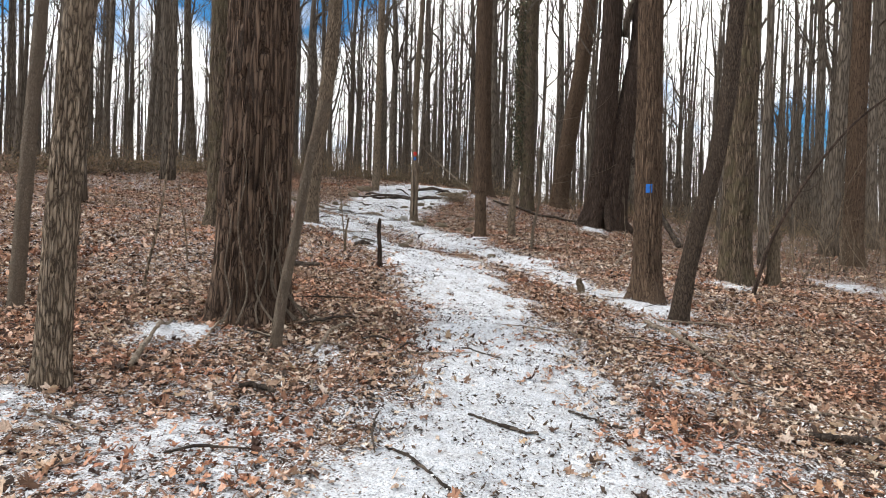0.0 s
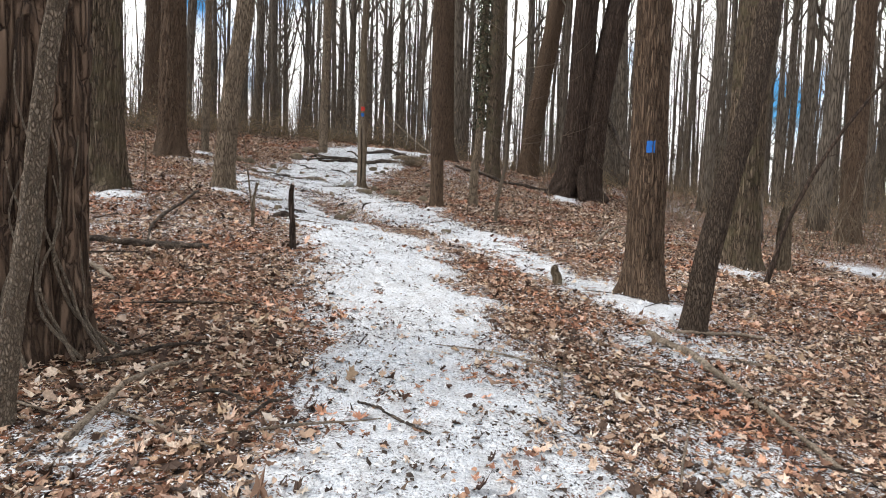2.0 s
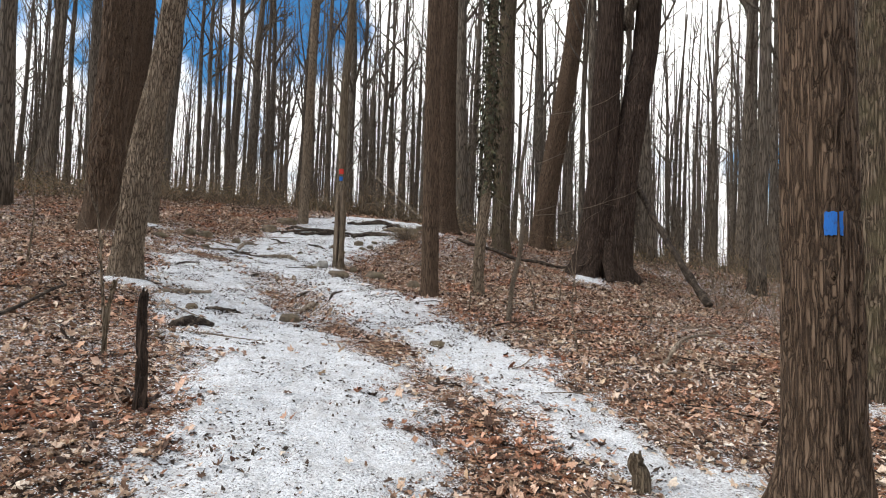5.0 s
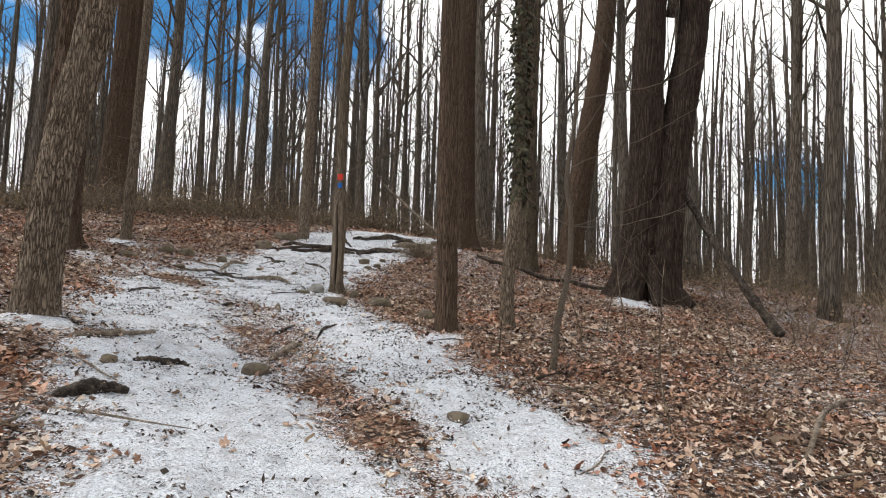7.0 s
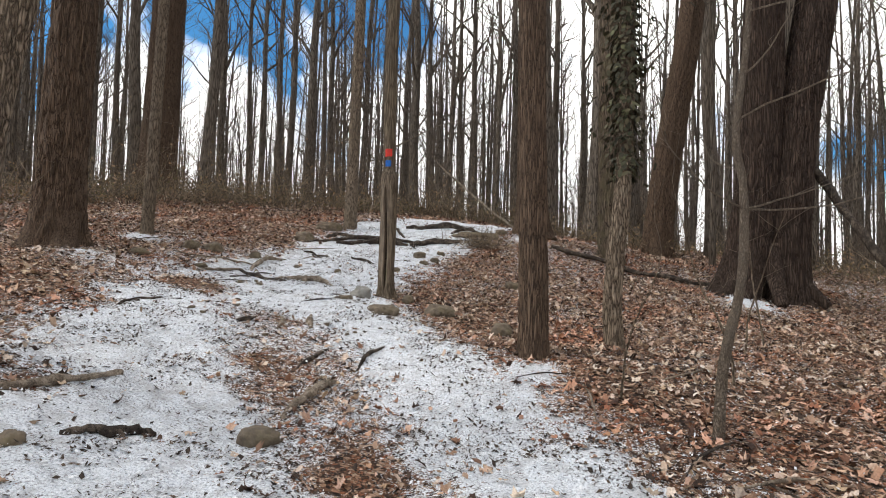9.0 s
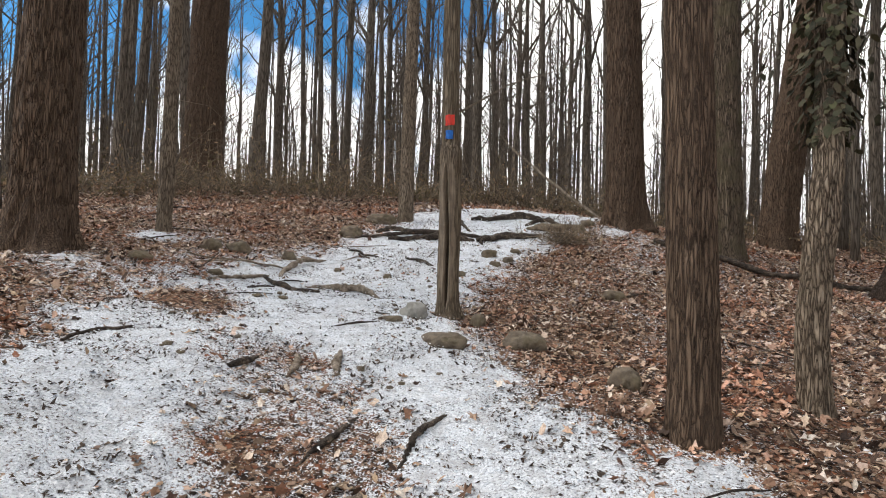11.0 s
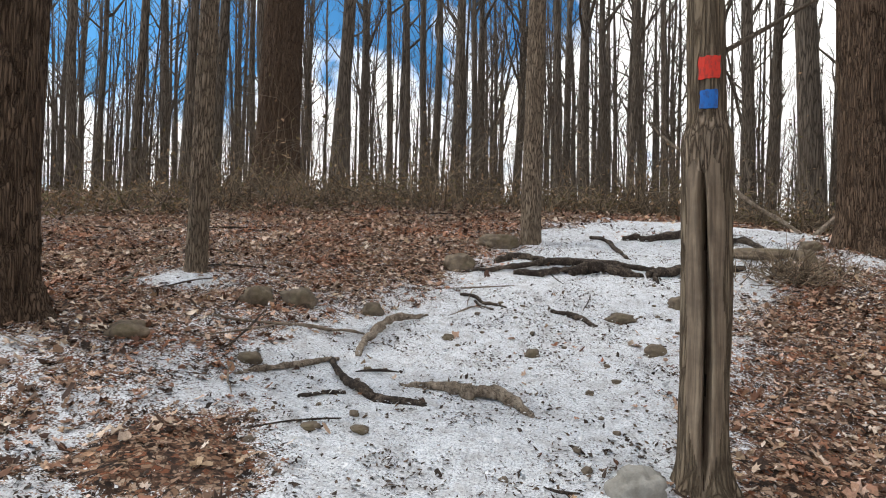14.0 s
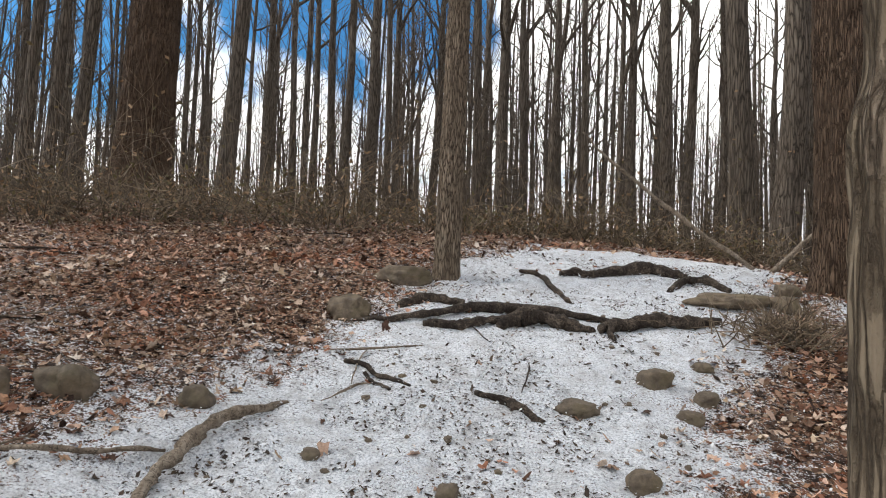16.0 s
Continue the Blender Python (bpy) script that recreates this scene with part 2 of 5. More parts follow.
ROCK = rock_material("field_stone", (0.095, 0.073, 0.053), (0.33, 0.255, 0.180), 0.5)
ROCK_PALE = rock_material("pale_field_stone", (0.24, 0.225, 0.195), (0.46, 0.44, 0.40))


def paint_material(name, col):
    n = Nodes(name, 0.7, 0.4)
    v = n.coords((1, 1, 0.4))
    worn = n.ramp(n.noise(v, 60.0, 4.0, 0.7), ((0.36, (0.75, 0.75, 0.75)), (0.5, (0, 0, 0))))
    n.bump(n.noise(v, 70.0, 3.0), 0.5, 0.01)
    return n.colour(n.mix(worn, col, tuple(x * 0.35 + 0.02 for x in col)))


RED_PAINT = paint_material("red_blaze_paint", (0.62, 0.035, 0.018))
BLUE_PAINT = paint_material("blue_blaze_paint", (0.010, 0.125, 0.45))


def bare_wood_material():
    n = Nodes("bare_grey_wood", 0.8, 0.25)
    v = n.coords((1, 1, 0.06))
    grain = n.noise(v, 60.0, 4.0, 0.6)
    c = n.ramp(grain, ((0.3, (0.095, 0.071, 0.050)), (0.55, (0.20, 0.153, 0.109)), (0.75, (0.285, 0.225, 0.163))))
    c = n.mix(n.ramp(n.noise(n.coords(), 5.0, 4.0), ((0.45, (0, 0, 0)), (0.7, (0.7, 0.7, 0.7)))), c, (0.075, 0.056, 0.042))
    n.bump(grain, 0.4, 0.01)
    return n.colour(c)


BAREWOOD = bare_wood_material()


# ---- numeric helpers ----
def smooth(a, lo, hi):
    t = np.clip((a - lo) / (hi - lo), 0, 1)
    return t * t * (3 - 2 * t)


def lattice(i, j, seed):
    h = np.sin(i * 127.1 + j * 311.7 + seed * 74.7) * 43758.5453
    return h - np.floor(h)


def vnoise(u, v, seed=0, period=0):
    """Smooth value noise from 0 to 1; period: cells after which u repeats."""
    i, j = np.floor(u), np.floor(v)
    fu, fv = u - i, v - j
    fu, fv = fu * fu * (3 - 2 * fu), fv * fv * (3 - 2 * fv)
    i0, i1 = (np.mod(i, period), np.mod(i + 1, period)) if period else (i, i + 1)
    a = lattice(i0, j, seed) * (1 - fu) + lattice(i1, j, seed) * fu
    b = lattice(i0, j + 1, seed) * (1 - fu) + lattice(i1, j + 1, seed) * fu
    return a * (1 - fv) + b * fv


# the lie of the land: a bank that climbs ahead and to one side, with hollows and knolls
RISE = ((0, 0.006), (6, -0.018), (12, 0.191), (18, -0.315), (24, 0.153))
KNOLLS = ((1.5, 23.3, 0.35, 1.8), (-0.8, 13.7, -0.25, 1.8), (-5.3, 17.1, 0.23, 1.8), (-3.1, 13.1, 0.17, 1.8),
          (1.8, 15.5, 0.15, 1.8), (8.0, 19.6, -0.17, 1.8), (3.6, 11.8, 0.13, 1.8), (-3.6, 21.2, -0.12, 1.8), (-5.6, 19.8, 0.10, 1.8),
          (-3.0, 19.3, -0.14, 1.8), (-0.2, 27.5, 0.55, 4.5), (-8.0, 29.0, 0.45, 6.0), (8.0, 31.0, 0.65, 6.0))


def land(x, y):
    x, y = np.asarray(x, float), np.asarray(y, float)
    yy = np.clip(y, -6, 60)
    v = 1 / (1 + np.exp(-(yy - 16) / 6))
    sx = np.tanh(x / 14)
    z = -0.101 + 4.101 * v - 0.895 * sx - 0.799 * sx * v + 0.274 * sx * sx
    for k, h in RISE:
        z = z + h * np.exp(-((yy - k) / 6) ** 2)
    for a, b, h, s in KNOLLS:
        z = z + h * np.exp(-((x - a) ** 2 + (y - b) ** 2) / s ** 2)
    return z


# trodden snow: two tracks that join on the rise; x, y, half width
TRACK_MAIN = ((0.1, -6, 0.8), (0.22, 1.5, 0.72), (0.38, 3.5, 0.68), (0.5, 4.6, 0.70), (0.53, 6, 0.70), (0.45, 7.2, 0.74), (0.2, 8.9, 0.74), (-0.2, 10.8, 0.72),
              (-0.9, 12.2, 0.80), (-1.95, 13.8, 0.80), (-2.7, 15.2, 0.70), (-3.3, 16.4, 0.6))
TRACK_SIDE = ((2.75, 8.55, 0.22), (2.35, 9.35, 0.22), (1.95, 10.1, 0.24), (1.65, 10.8, 0.28), (1.45, 11.6, 0.34), (1.15, 12.6, 0.36), (0.7, 13.7, 0.40), (0.15, 14.9, 0.46),
              (-0.5, 16.0, 0.5), (-1.1, 17.0, 0.55), (-1.9, 17.9, 0.9))
TRACK_TOP = ((-2.1, 17.6, 0.8), (-2.4, 18.6, 1.35), (-2.2, 20.0, 1.4), (-1.9, 21.4, 1.45), (-1.4, 22.6, 1.5), (-0.9, 24.0, 1.7), (0.3, 25.0, 1.1), (1.5, 25.6, 0.5))
DRIFTS = ((-2.25, 5.05, 0.4, 0.9), (-2.75, 3.2, 0.35, 0.9), (3.05, 8.1, 0.35, 0.8), (5.4, 10.9, 0.5, 0.75), (-4.2, 11.7, 0.35, 0.8), (-5.2, 17.3, 0.4, 0.45),
          (5.4, 21.0, 0.45, 1.1), (8.6, 12.4, 0.6, 0.6), (2.6, 7.0, 0.6, 0.45), (2.2, 5.2, 0.7, 0.35), (-1.3, 3.0, 0.8, 0.35), (-2.2, 17.0, 0.9, 0.5),
          (-5.6, 19.6, 0.3, 0.8), (1.0, 15.2, 0.25, 0.8), (-0.9, 4.9, 0.4, 0.4), (-3.0, 13.2, 0.35, 0.7), (1.6, 3.2, 0.7, 0.3), (-4.0, 17.5, 0.8, 0.32), (-3.7, 18.7, 0.5, 0.2), (-4.6, 18.7, 0.5, 0.16), (-3.9, 19.8, 0.6, 0.2), (-3.6, 21.0, 0.5, 0.2), (1.3, 23.0, 0.3, 0.5))
BARE = ((-3.25, 17.1, 0.5, 0.9), (-1.3, 14.9, 0.5, 0.3), (-2.0, 16.2, 0.4, 0.3), (-2.9, 15.6, 0.3, 0.25), (-0.4, 13.2, 0.45, 0.35), (0.4, 11.9, 0.42, 0.4), (-2.4, 13.4, 0.25, 0.4), (-1.6, 16.3, 0.4, 0.3))


TRACK_MID = ((1.0, 10.8, 0.25), (0.3, 12.6, 0.35), (-0.6, 14.2, 0.5), (-1.5, 15.6, 0.7), (-2.2, 16.8, 0.8))


def along(points, x, y):
    """Distance past the edge of a band along a polyline; negative inside."""
    best = np.full(np.shape(x), 1e9)
    for (ax, ay, aw), (bx, by, bw) in zip(points, points[1:]):
        dx, dy = bx - ax, by - ay
        t = np.clip(((x - ax) * dx + (y - ay) * dy) / (dx * dx + dy * dy), 0, 1)
        best = np.minimum(best, np.hypot(x - ax - t * dx, y - ay - t * dy) - (aw + t * (bw - aw)))
    return best


def snow_cover(x, y):
    x, y = np.asarray(x, float), np.asarray(y, float)
    edge = (vnoise(x * 2.3, y * 2.3, 5) - 0.5) * 0.36 + (vnoise(x * 6, y * 6, 6) - 0.5) * 0.3
    d = np.minimum(np.minimum(along(TRACK_MAIN, x, y), along(TRACK_SIDE, x, y) - 0.13), along(TRACK_TOP, x, y)) + edge
    c = 0.25 + 0.66 * (1 - smooth(d, -0.45, 0.52))
    c = np.maximum(c, 0.25 + (0.08 + 0.20 * smooth(y, 11.5, 15.0)) * (1 - smooth(along(TRACK_MID, x, y), -0.25, 0.3)) * (0.55 + 0.9 * vnoise(x * 3, y * 3, 15)))
    for a, b, s, h in DRIFTS:
        c = c + h * np.exp(-((x - a) ** 2 + (y - b) ** 2) / s ** 2) * (0.4 + vnoise(x * 4, y * 4, 8))
    for a, b, s, h in BARE:
        c = c - h * np.exp(-((x - a) ** 2 + (y - b) ** 2) / s ** 2)
    c = c + (vnoise(x * 0.55, y * 0.55, 9) - 0.5) * 0.22
    for px, py, a in PRINTS[::3]:
        u, w = (x - px) * math.cos(a) + (y - py) * math.sin(a), (y - py) * math.cos(a) - (x - px) * math.sin(a)
        c = c - 0.42 * np.exp(-((u / 0.10) ** 2 + (w / 0.055) ** 2))
    return np.clip(c, 0, 1)


def footprints():
    rng = random.Random(3)
    out = []
    for (ax, ay, _), (bx, by, _) in zip(TRACK_MAIN[1:-1], TRACK_MAIN[2:]):
        steps = max(2, int(math.hypot(bx - ax, by - ay) / 0.33))
        for k in range(steps):
            f = (k + rng.uniform(-0.3, 0.3)) / steps
            out.append((ax + (bx - ax) * f + rng.uniform(-0.32, 0.32), ay + (by - ay) * f, math.atan2(by - ay, bx - ax) + rng.uniform(-0.25, 0.25)))
    return out


PRINTS = footprints()


def relief(x, y):
    """The ground as it is trodden: land, humps, crumbs, prints and the snow's own thickness."""
    c = snow_cover(x, y)
    z = land(x, y) + (vnoise(x * 1.7, y * 1.7, 1) - 0.5) * 0.07 + (vnoise(x * 5, y * 5, 2) - 0.5) * 0.03
    crumbs = (vnoise(x * 14, y * 14, 3) - 0.5) * 0.022
    dents = -0.03 * smooth(vnoise(x * 4.2, y * 3.1, 11), 0.66, 0.85)
    for px, py, a in PRINTS:
        u, w = (x - px) * math.cos(a) + (y - py) * math.sin(a), (y - py) * math.cos(a) - (x - px) * math.sin(a)
        z = z - 0.022 * np.exp(-((u / 0.12) ** 4 + (w / 0.045) ** 4))
    return z + crumbs * (1 - 0.45 * c) + c * dents + 0.022 * smooth(c, 0.45, 0.8)


def z_at(x, y):
    return float(relief(np.array([x]), np.array([y]))[0])


# ---- mesh helpers ----
class Pile:
    """Collects vertices and faces of one mesh."""

    def __init__(self):
        self.v, self.f, self.n = [], [], 0

    def add(self, verts, faces):
        """faces: rows of equal length, counted from the first of these vertices."""
        self.v.append(np.asarray(verts, float))
        if len(faces):
            self.f.append(np.asarray(faces, np.int32) + self.n)
        self.n += len(verts)

    def mesh(self, name, material, smooth_faces=True):
        me = bpy.data.meshes.new(name)
        v = np.concatenate(self.v).astype(np.float32)
        totals = np.concatenate([np.full(len(f), f.shape[1], np.int32) for f in self.f])
        loops = np.concatenate([f.reshape(-1) for f in self.f]).astype(np.int32)
        me.vertices.add(len(v))
        me.vertices.foreach_set("co", v.reshape(-1))
        me.loops.add(len(loops))
        me.loops.foreach_set("vertex_index", loops)
        me.polygons.add(len(totals))
        me.polygons.foreach_set("loop_start", np.concatenate([[0], np.cumsum(totals)[:-1]]).astype(np.int32))
        me.polygons.foreach_set("use_smooth", np.full(len(totals), smooth_faces))
        me.materials.append(material)
        me.update(calc_edges=True)
        me.validate()
        return me


def frames_along(p):
    t = np.gradient(p, axis=0)
    t /= np.linalg.norm(t, axis=1)[:, None] + 1e-9
    up = np.where(np.abs(t[:, 2:3]) > 0.8, np.array([[1.0, 0, 0]]), np.array([[0, 0, 1.0]]))
    if abs(t[:, 2]).mean() > 0.6:
        up = np.tile(np.array([1.0, 0, 0]), (len(p), 1))
    elif abs(t[:, 2]).mean() < 0.5:
        up = np.tile(np.array([0, 0, 1.0]), (len(p), 1))
    a = np.cross(t, up)
    a /= np.linalg.norm(a, axis=1)[:, None] + 1e-9
    return a, np.cross(t, a)


def tube(pile, p, r, sides, cap=True, rough=None):
    """A round limb along p with radii r; rough(theta, ring): extra radius."""
    p, r = np.asarray(p, float), np.asarray(r, float)
    k = len(p)
    a, b = frames_along(p)
    th = np.arange(sides) / sides * 2 * np.pi
    rr = np.repeat(r[:, None], sides, 1)
    if rough is not None:
        rr = rr + rough(np.repeat(th[None], k, 0), np.repeat(np.arange(k)[:, None], sides, 1))
    v = p[:, None] + rr[:, :, None] * (np.cos(th)[None, :, None] * a[:, None] + np.sin(th)[None, :, None] * b[:, None])
    i = (np.arange(k - 1) * sides)[:, None] + np.arange(sides)[None]
    j = (np.arange(k - 1) * sides)[:, None] + (np.arange(sides)[None] + 1) % sides
    faces = np.stack([i, j, j + sides, i + sides], -1).reshape(-1, 4)
    v = v.reshape(-1, 3)
    if not cap:
        pile.add(v, faces)
        return
    n = len(v)
    pile.add(np.concatenate([v, p[:1], p[-1:]]), faces)
    q, e = np.arange(sides), (np.arange(sides) + 1) % sides
    ends = np.concatenate([np.stack([e, q, np.full(sides, n)], -1), np.stack([(k - 1) * sides + q, (k - 1) * sides + e, np.full(sides, n + 1)], -1)])
    pile.f.append(ends.astype(np.int32) + pile.n - n - 2)


def spline(points, steps):
    """A smooth line through control points (numbers per row stay together)."""
    p = np.asarray(points, float)
    if len(p) == 2:
        return p[0] + (p[1] - p[0]) * np.linspace(0, 1, steps)[:, None]
    e = np.vstack([2 * p[0] - p[1], p, 2 * p[-1] - p[-2]])
    u = np.linspace(0, len(p) - 1 - 1e-6, steps)
    i = u.astype(int)
    f = (u - i)[:, None]
    a, b, c, d = e[i], e[i + 1], e[i + 2], e[i + 3]
    return 0.5 * (2 * b + (c - a) * f + (2 * a - 5 * b + 4 * c - d) * f ** 2 + (3 * b - a - 3 * c + d) * f ** 3)


def part(name, mesh, parent, label="", at=None):
    ob = new(name, mesh)
    ob.parent = parent
    if at is not None:
        ob.matrix_basis = at
    return tagged(ob, label) if label else ob


def thing(name, x, y, z, label, category, group="", kind=""):
    ob = new(name)
    ob.matrix_basis = pose(x, y, z)
    ob.empty_display_size = 0.1
    return tagged(ob, label, category, group, kind)


# ---- ground ----
def spread(lo, hi, step, far_lo, far_hi):
    """Grid lines: even between lo and hi, then ever wider out to the horizon."""
    mid = np.arange(lo, hi + step / 2, step)
    out, s, v = [], step, hi
    while v < far_hi:
        s *= 1.16
        v += s
        out.append(v)
    low, s, v = [], step, lo
    while v > far_lo:
        s *= 1.16
        v -= s
        low.append(v)
    return np.concatenate([np.array(low[::-1]), mid, np.array(out)])


def build_ground():
    gx, gy = spread(-5.5, 5.5, 0.05, -600, 600), spread(1.6, 25.5, 0.05, -600, 900)
    x, y = np.meshgrid(gx, gy)
    z = relief(x, y)
    # past the wood the land falls away gently to the horizon
    far = np.maximum(0, np.hypot(x, y - 15) - 110)
    z = z - far * 0.02
    me = bpy.data.meshes.new("ground")
    nx, ny = len(gx), len(gy)
    v = np.stack([x, y, z], -1).reshape(-1, 3)
    i = (np.arange(ny - 1)[:, None] * nx + np.arange(nx - 1)[None]).reshape(-1)
    me.from_pydata(v.tolist(), [], np.stack([i, i + 1, i + 1 + nx, i + nx], -1).tolist())
    me.polygons.foreach_set("use_smooth", np.ones(len(me.polygons), bool))
    at = me.attributes.new("snow", "FLOAT", "POINT")
    at.data.foreach_set("value", snow_cover(x, y).reshape(-1).astype(np.float32))
    me.materials.append(GROUND)
    me.update()
    return tagged(new("ground", me), "forest floor of brown leaf litter with a trodden snowy trail", "ground", "", "structure")


ground = build_ground()


# ---- trees ----
def hero_trunk(path, radii, seed, depth=0.012, cell=0.03, flare=0.0, lobes=5, fine_to=6.0, ring=0.045, bark=True):
    """A near trunk: rings close together low down, furrowed bark, root flare. Path in metres from the base."""
    rng = random.Random(seed)
    p = spline(path, 400)
    d = np.concatenate([[0], np.cumsum(np.linalg.norm(np.diff(p, axis=0), axis=1))])
    s = np.concatenate([np.arange(0, min(fine_to, d[-1]), ring), np.linspace(min(fine_to, d[-1]), d[-1], 14)[1 if d[-1] > fine_to else -1:]])
    pts = np.stack([np.interp(s, d, p[:, i]) for i in range(3)], -1)
    rad = np.interp(s, np.linspace(0, d[-1], len(radii)), radii)
    big = max(radii)
    sides = int(min(150, max(20, 2 * np.pi * big / (cell * 0.42))))
    cells = max(6, int(2 * np.pi * big / cell))
    ph = [rng.uniform(0, 6.28) for _ in range(4)]

    def rough(th, k):
        zz = s[k]
        u = th / (2 * np.pi) * cells
        w = vnoise(u * 0.5, zz * 3.0, seed + 1, max(3, cells // 2)) * 1.6
        ridge = np.abs(vnoise(u, zz / (cell * 5.0) + w, seed, cells) * 2 - 1)
        out = depth * (smooth(ridge, 0.02, 0.42) - 0.7) * 1.7
        out = out + big * 0.05 * (vnoise(th / (2 * np.pi) * 6, zz * 1.4, seed + 3, 6) - 0.5)
        lob = 0.5 + 0.5 * np.cos(lobes * th + ph[0]) * 0.8 + 0.3 * np.cos(2 * th + ph[1])
        return out + flare * big * np.exp(-zz / (big * 0.8 + 0.05)) * (0.35 + lob)

    pile = Pile()
    tube(pile, pts, rad, sides, True, rough)
    return pile


def limb(rng, start, way, length, r, bend=0.25, steps=6):
    """Points and radii of one wavy branch."""
    p, d = [np.array(start, float)], np.array(way, float)
    d /= np.linalg.norm(d)
    for _ in range(steps):
        d = d + np.array([rng.gauss(0, bend), rng.gauss(0, bend), rng.gauss(0.06, bend * 0.7)])
        d /= np.linalg.norm(d)
        p.append(p[-1] + d * length / steps)
    return np.array(p), np.linspace(r, r * 0.25, steps + 1)


def twigs(pile, rng, line, r, count, length, level, sides=3):
    for _ in range(count):
        k = rng.randint(2, len(line) - 1)
        t = line[k] - line[k - 1]
        side = np.array([rng.gauss(0, 1), rng.gauss(0, 1), rng.gauss(0.35, 0.6)])
        p, rr = limb(rng, line[k], t / (np.linalg.norm(t) + 1e-9) + side * 0.8, length * rng.uniform(0.5, 1.2), r * rng.uniform(0.35, 0.6), 0.22, 4)
        tube(pile, p, rr, sides, False)
        if level:
            twigs(pile, rng, p, r * 0.5, 2, length * 0.5, level - 1)


def bare_crown(rng, top, radius, first, height, wander, count=15):
    """The bare limbs of a forest tree above its clear trunk."""
    pile = Pile()
    for i in range(count):
        f = first + (1 - first) * (i + rng.random()) / count
        h = f * height
        x, y = wander(h)
        a = rng.uniform(0, 6.28)
        r = radius * (1 - 0.85 * f) * rng.uniform(0.35, 0.6) + 0.012
        rise = rng.uniform(0.7, 2.0)
        p, rr = limb(rng, (x, y, h), (math.cos(a), math.sin(a), rise), rng.uniform(2.0, 5.0) * (1.15 - 0.6 * f), r, 0.16, 6)
        tube(pile, p, rr, 4, False)
        twigs(pile, rng, p, r, 3, 1.6, 1)
    return pile


def forest_tree(seed, radius, height):
    """A tall straight bare tree of the wood, as an empty with trunk and crown."""
    rng = random.Random(seed)
    lean = (rng.uniform(-0.03, 0.03), rng.uniform(-0.03, 0.03))
    ph = rng.uniform(0, 6.28)

    def wander(h):
        return lean[0] * h + 0.06 * math.sin(h * 0.5 + ph), lean[1] * h + 0.06 * math.cos(h * 0.43 + ph)

    pts = [(*wander(h), h) for h in np.linspace(-0.15, height, 24)]
    rad = [radius * (1 - 0.82 * (k / 23) ** 1.1) + radius * 0.45 * math.exp(-k * 1.1) for k in range(24)]
    trunk = Pile()
    tube(trunk, pts, rad, 12, True, lambda th, k: radius * 0.10 * (vnoise(th / 6.2832 * 5, k * 0.7, seed, 5) - 0.5))
    if rng.random() < 0.45:
        h0 = height * rng.uniform(0.3, 0.5)
        a = rng.uniform(0, 6.28)
        x, y = wander(h0)
        fork, fr = limb(rng, (x, y, h0), (0.35 * math.cos(a), 0.35 * math.sin(a), 1), height * 0.5, radius * 0.6, 0.05, 10)
        tube(trunk, fork, fr, 8, False)
    return trunk.mesh("trunk", BARK_FAR), bare_crown(rng, height, radius, rng.uniform(0.28, 0.45), height, wander).mesh("crown", BARK_FAR)


def near_tree(name, x, y, path, radii, label, material, seed, flare=0.5, depth=0.012, cell=0.03, crown=0.0, sink=0.06, group="trees along the trail", fine_to=6.0, lobes=5):
    z = z_at(x, y)
    ob = thing(name, x, y, z, label, "tree", group)
    full = [(0, 0, -sink * 2.5)] + list(path)
    part("trunk", hero_trunk(full, radii, seed, depth, cell, flare, lobes, fine_to).mesh("trunk", material), ob)
    if name == "sapling" and not crown:
        rng, line = random.Random(seed + 3), spline(full, 14)
        for k in range(8):
            start = line[rng.randint(6, 12)]
            a = rng.uniform(0, 6.28) if k > 3 else (0.2, -0.3, 3.3, 0.1)[k]
            br = Pile()
            p, r = limb(rng, start, (math.cos(a), 0.5 * math.sin(a), rng.uniform(0.0, 0.5)), rng.uniform(0.6, 1.3) if k > 3 else 1.8, 0.008, 0.12, 9)
            tube(br, p, r, 5, False)
            twigs(br, rng, p, 0.006, 4, 0.35, 0)
            part("branch", br.mesh("branch", BARK_SMOOTH), ob)
    if crown:
        rng = random.Random(seed + 5)
        top = full[-1]
        sp = spline(full, 100)

        def wander(h):
            k = int(np.argmin(np.abs(sp[:, 2] - h)))
            return sp[k, 0], sp[k, 1]

        part("crown", bare_crown(rng, top[2], max(radii), crown, top[2], wander, 12).mesh("crown", BARK_FAR), ob)
    return ob


def straight(height, dx=0.0, dy=0.0, wob=0.08, seed=0, n=5):
    rng = random.Random(seed)
    return [(dx * f + rng.uniform(-wob, wob) * f * (1 - f) * 3, dy * f + rng.uniform(-wob, wob) * f * (1 - f) * 3, height * f) for f in np.linspace(0, 1, n)[1:]]


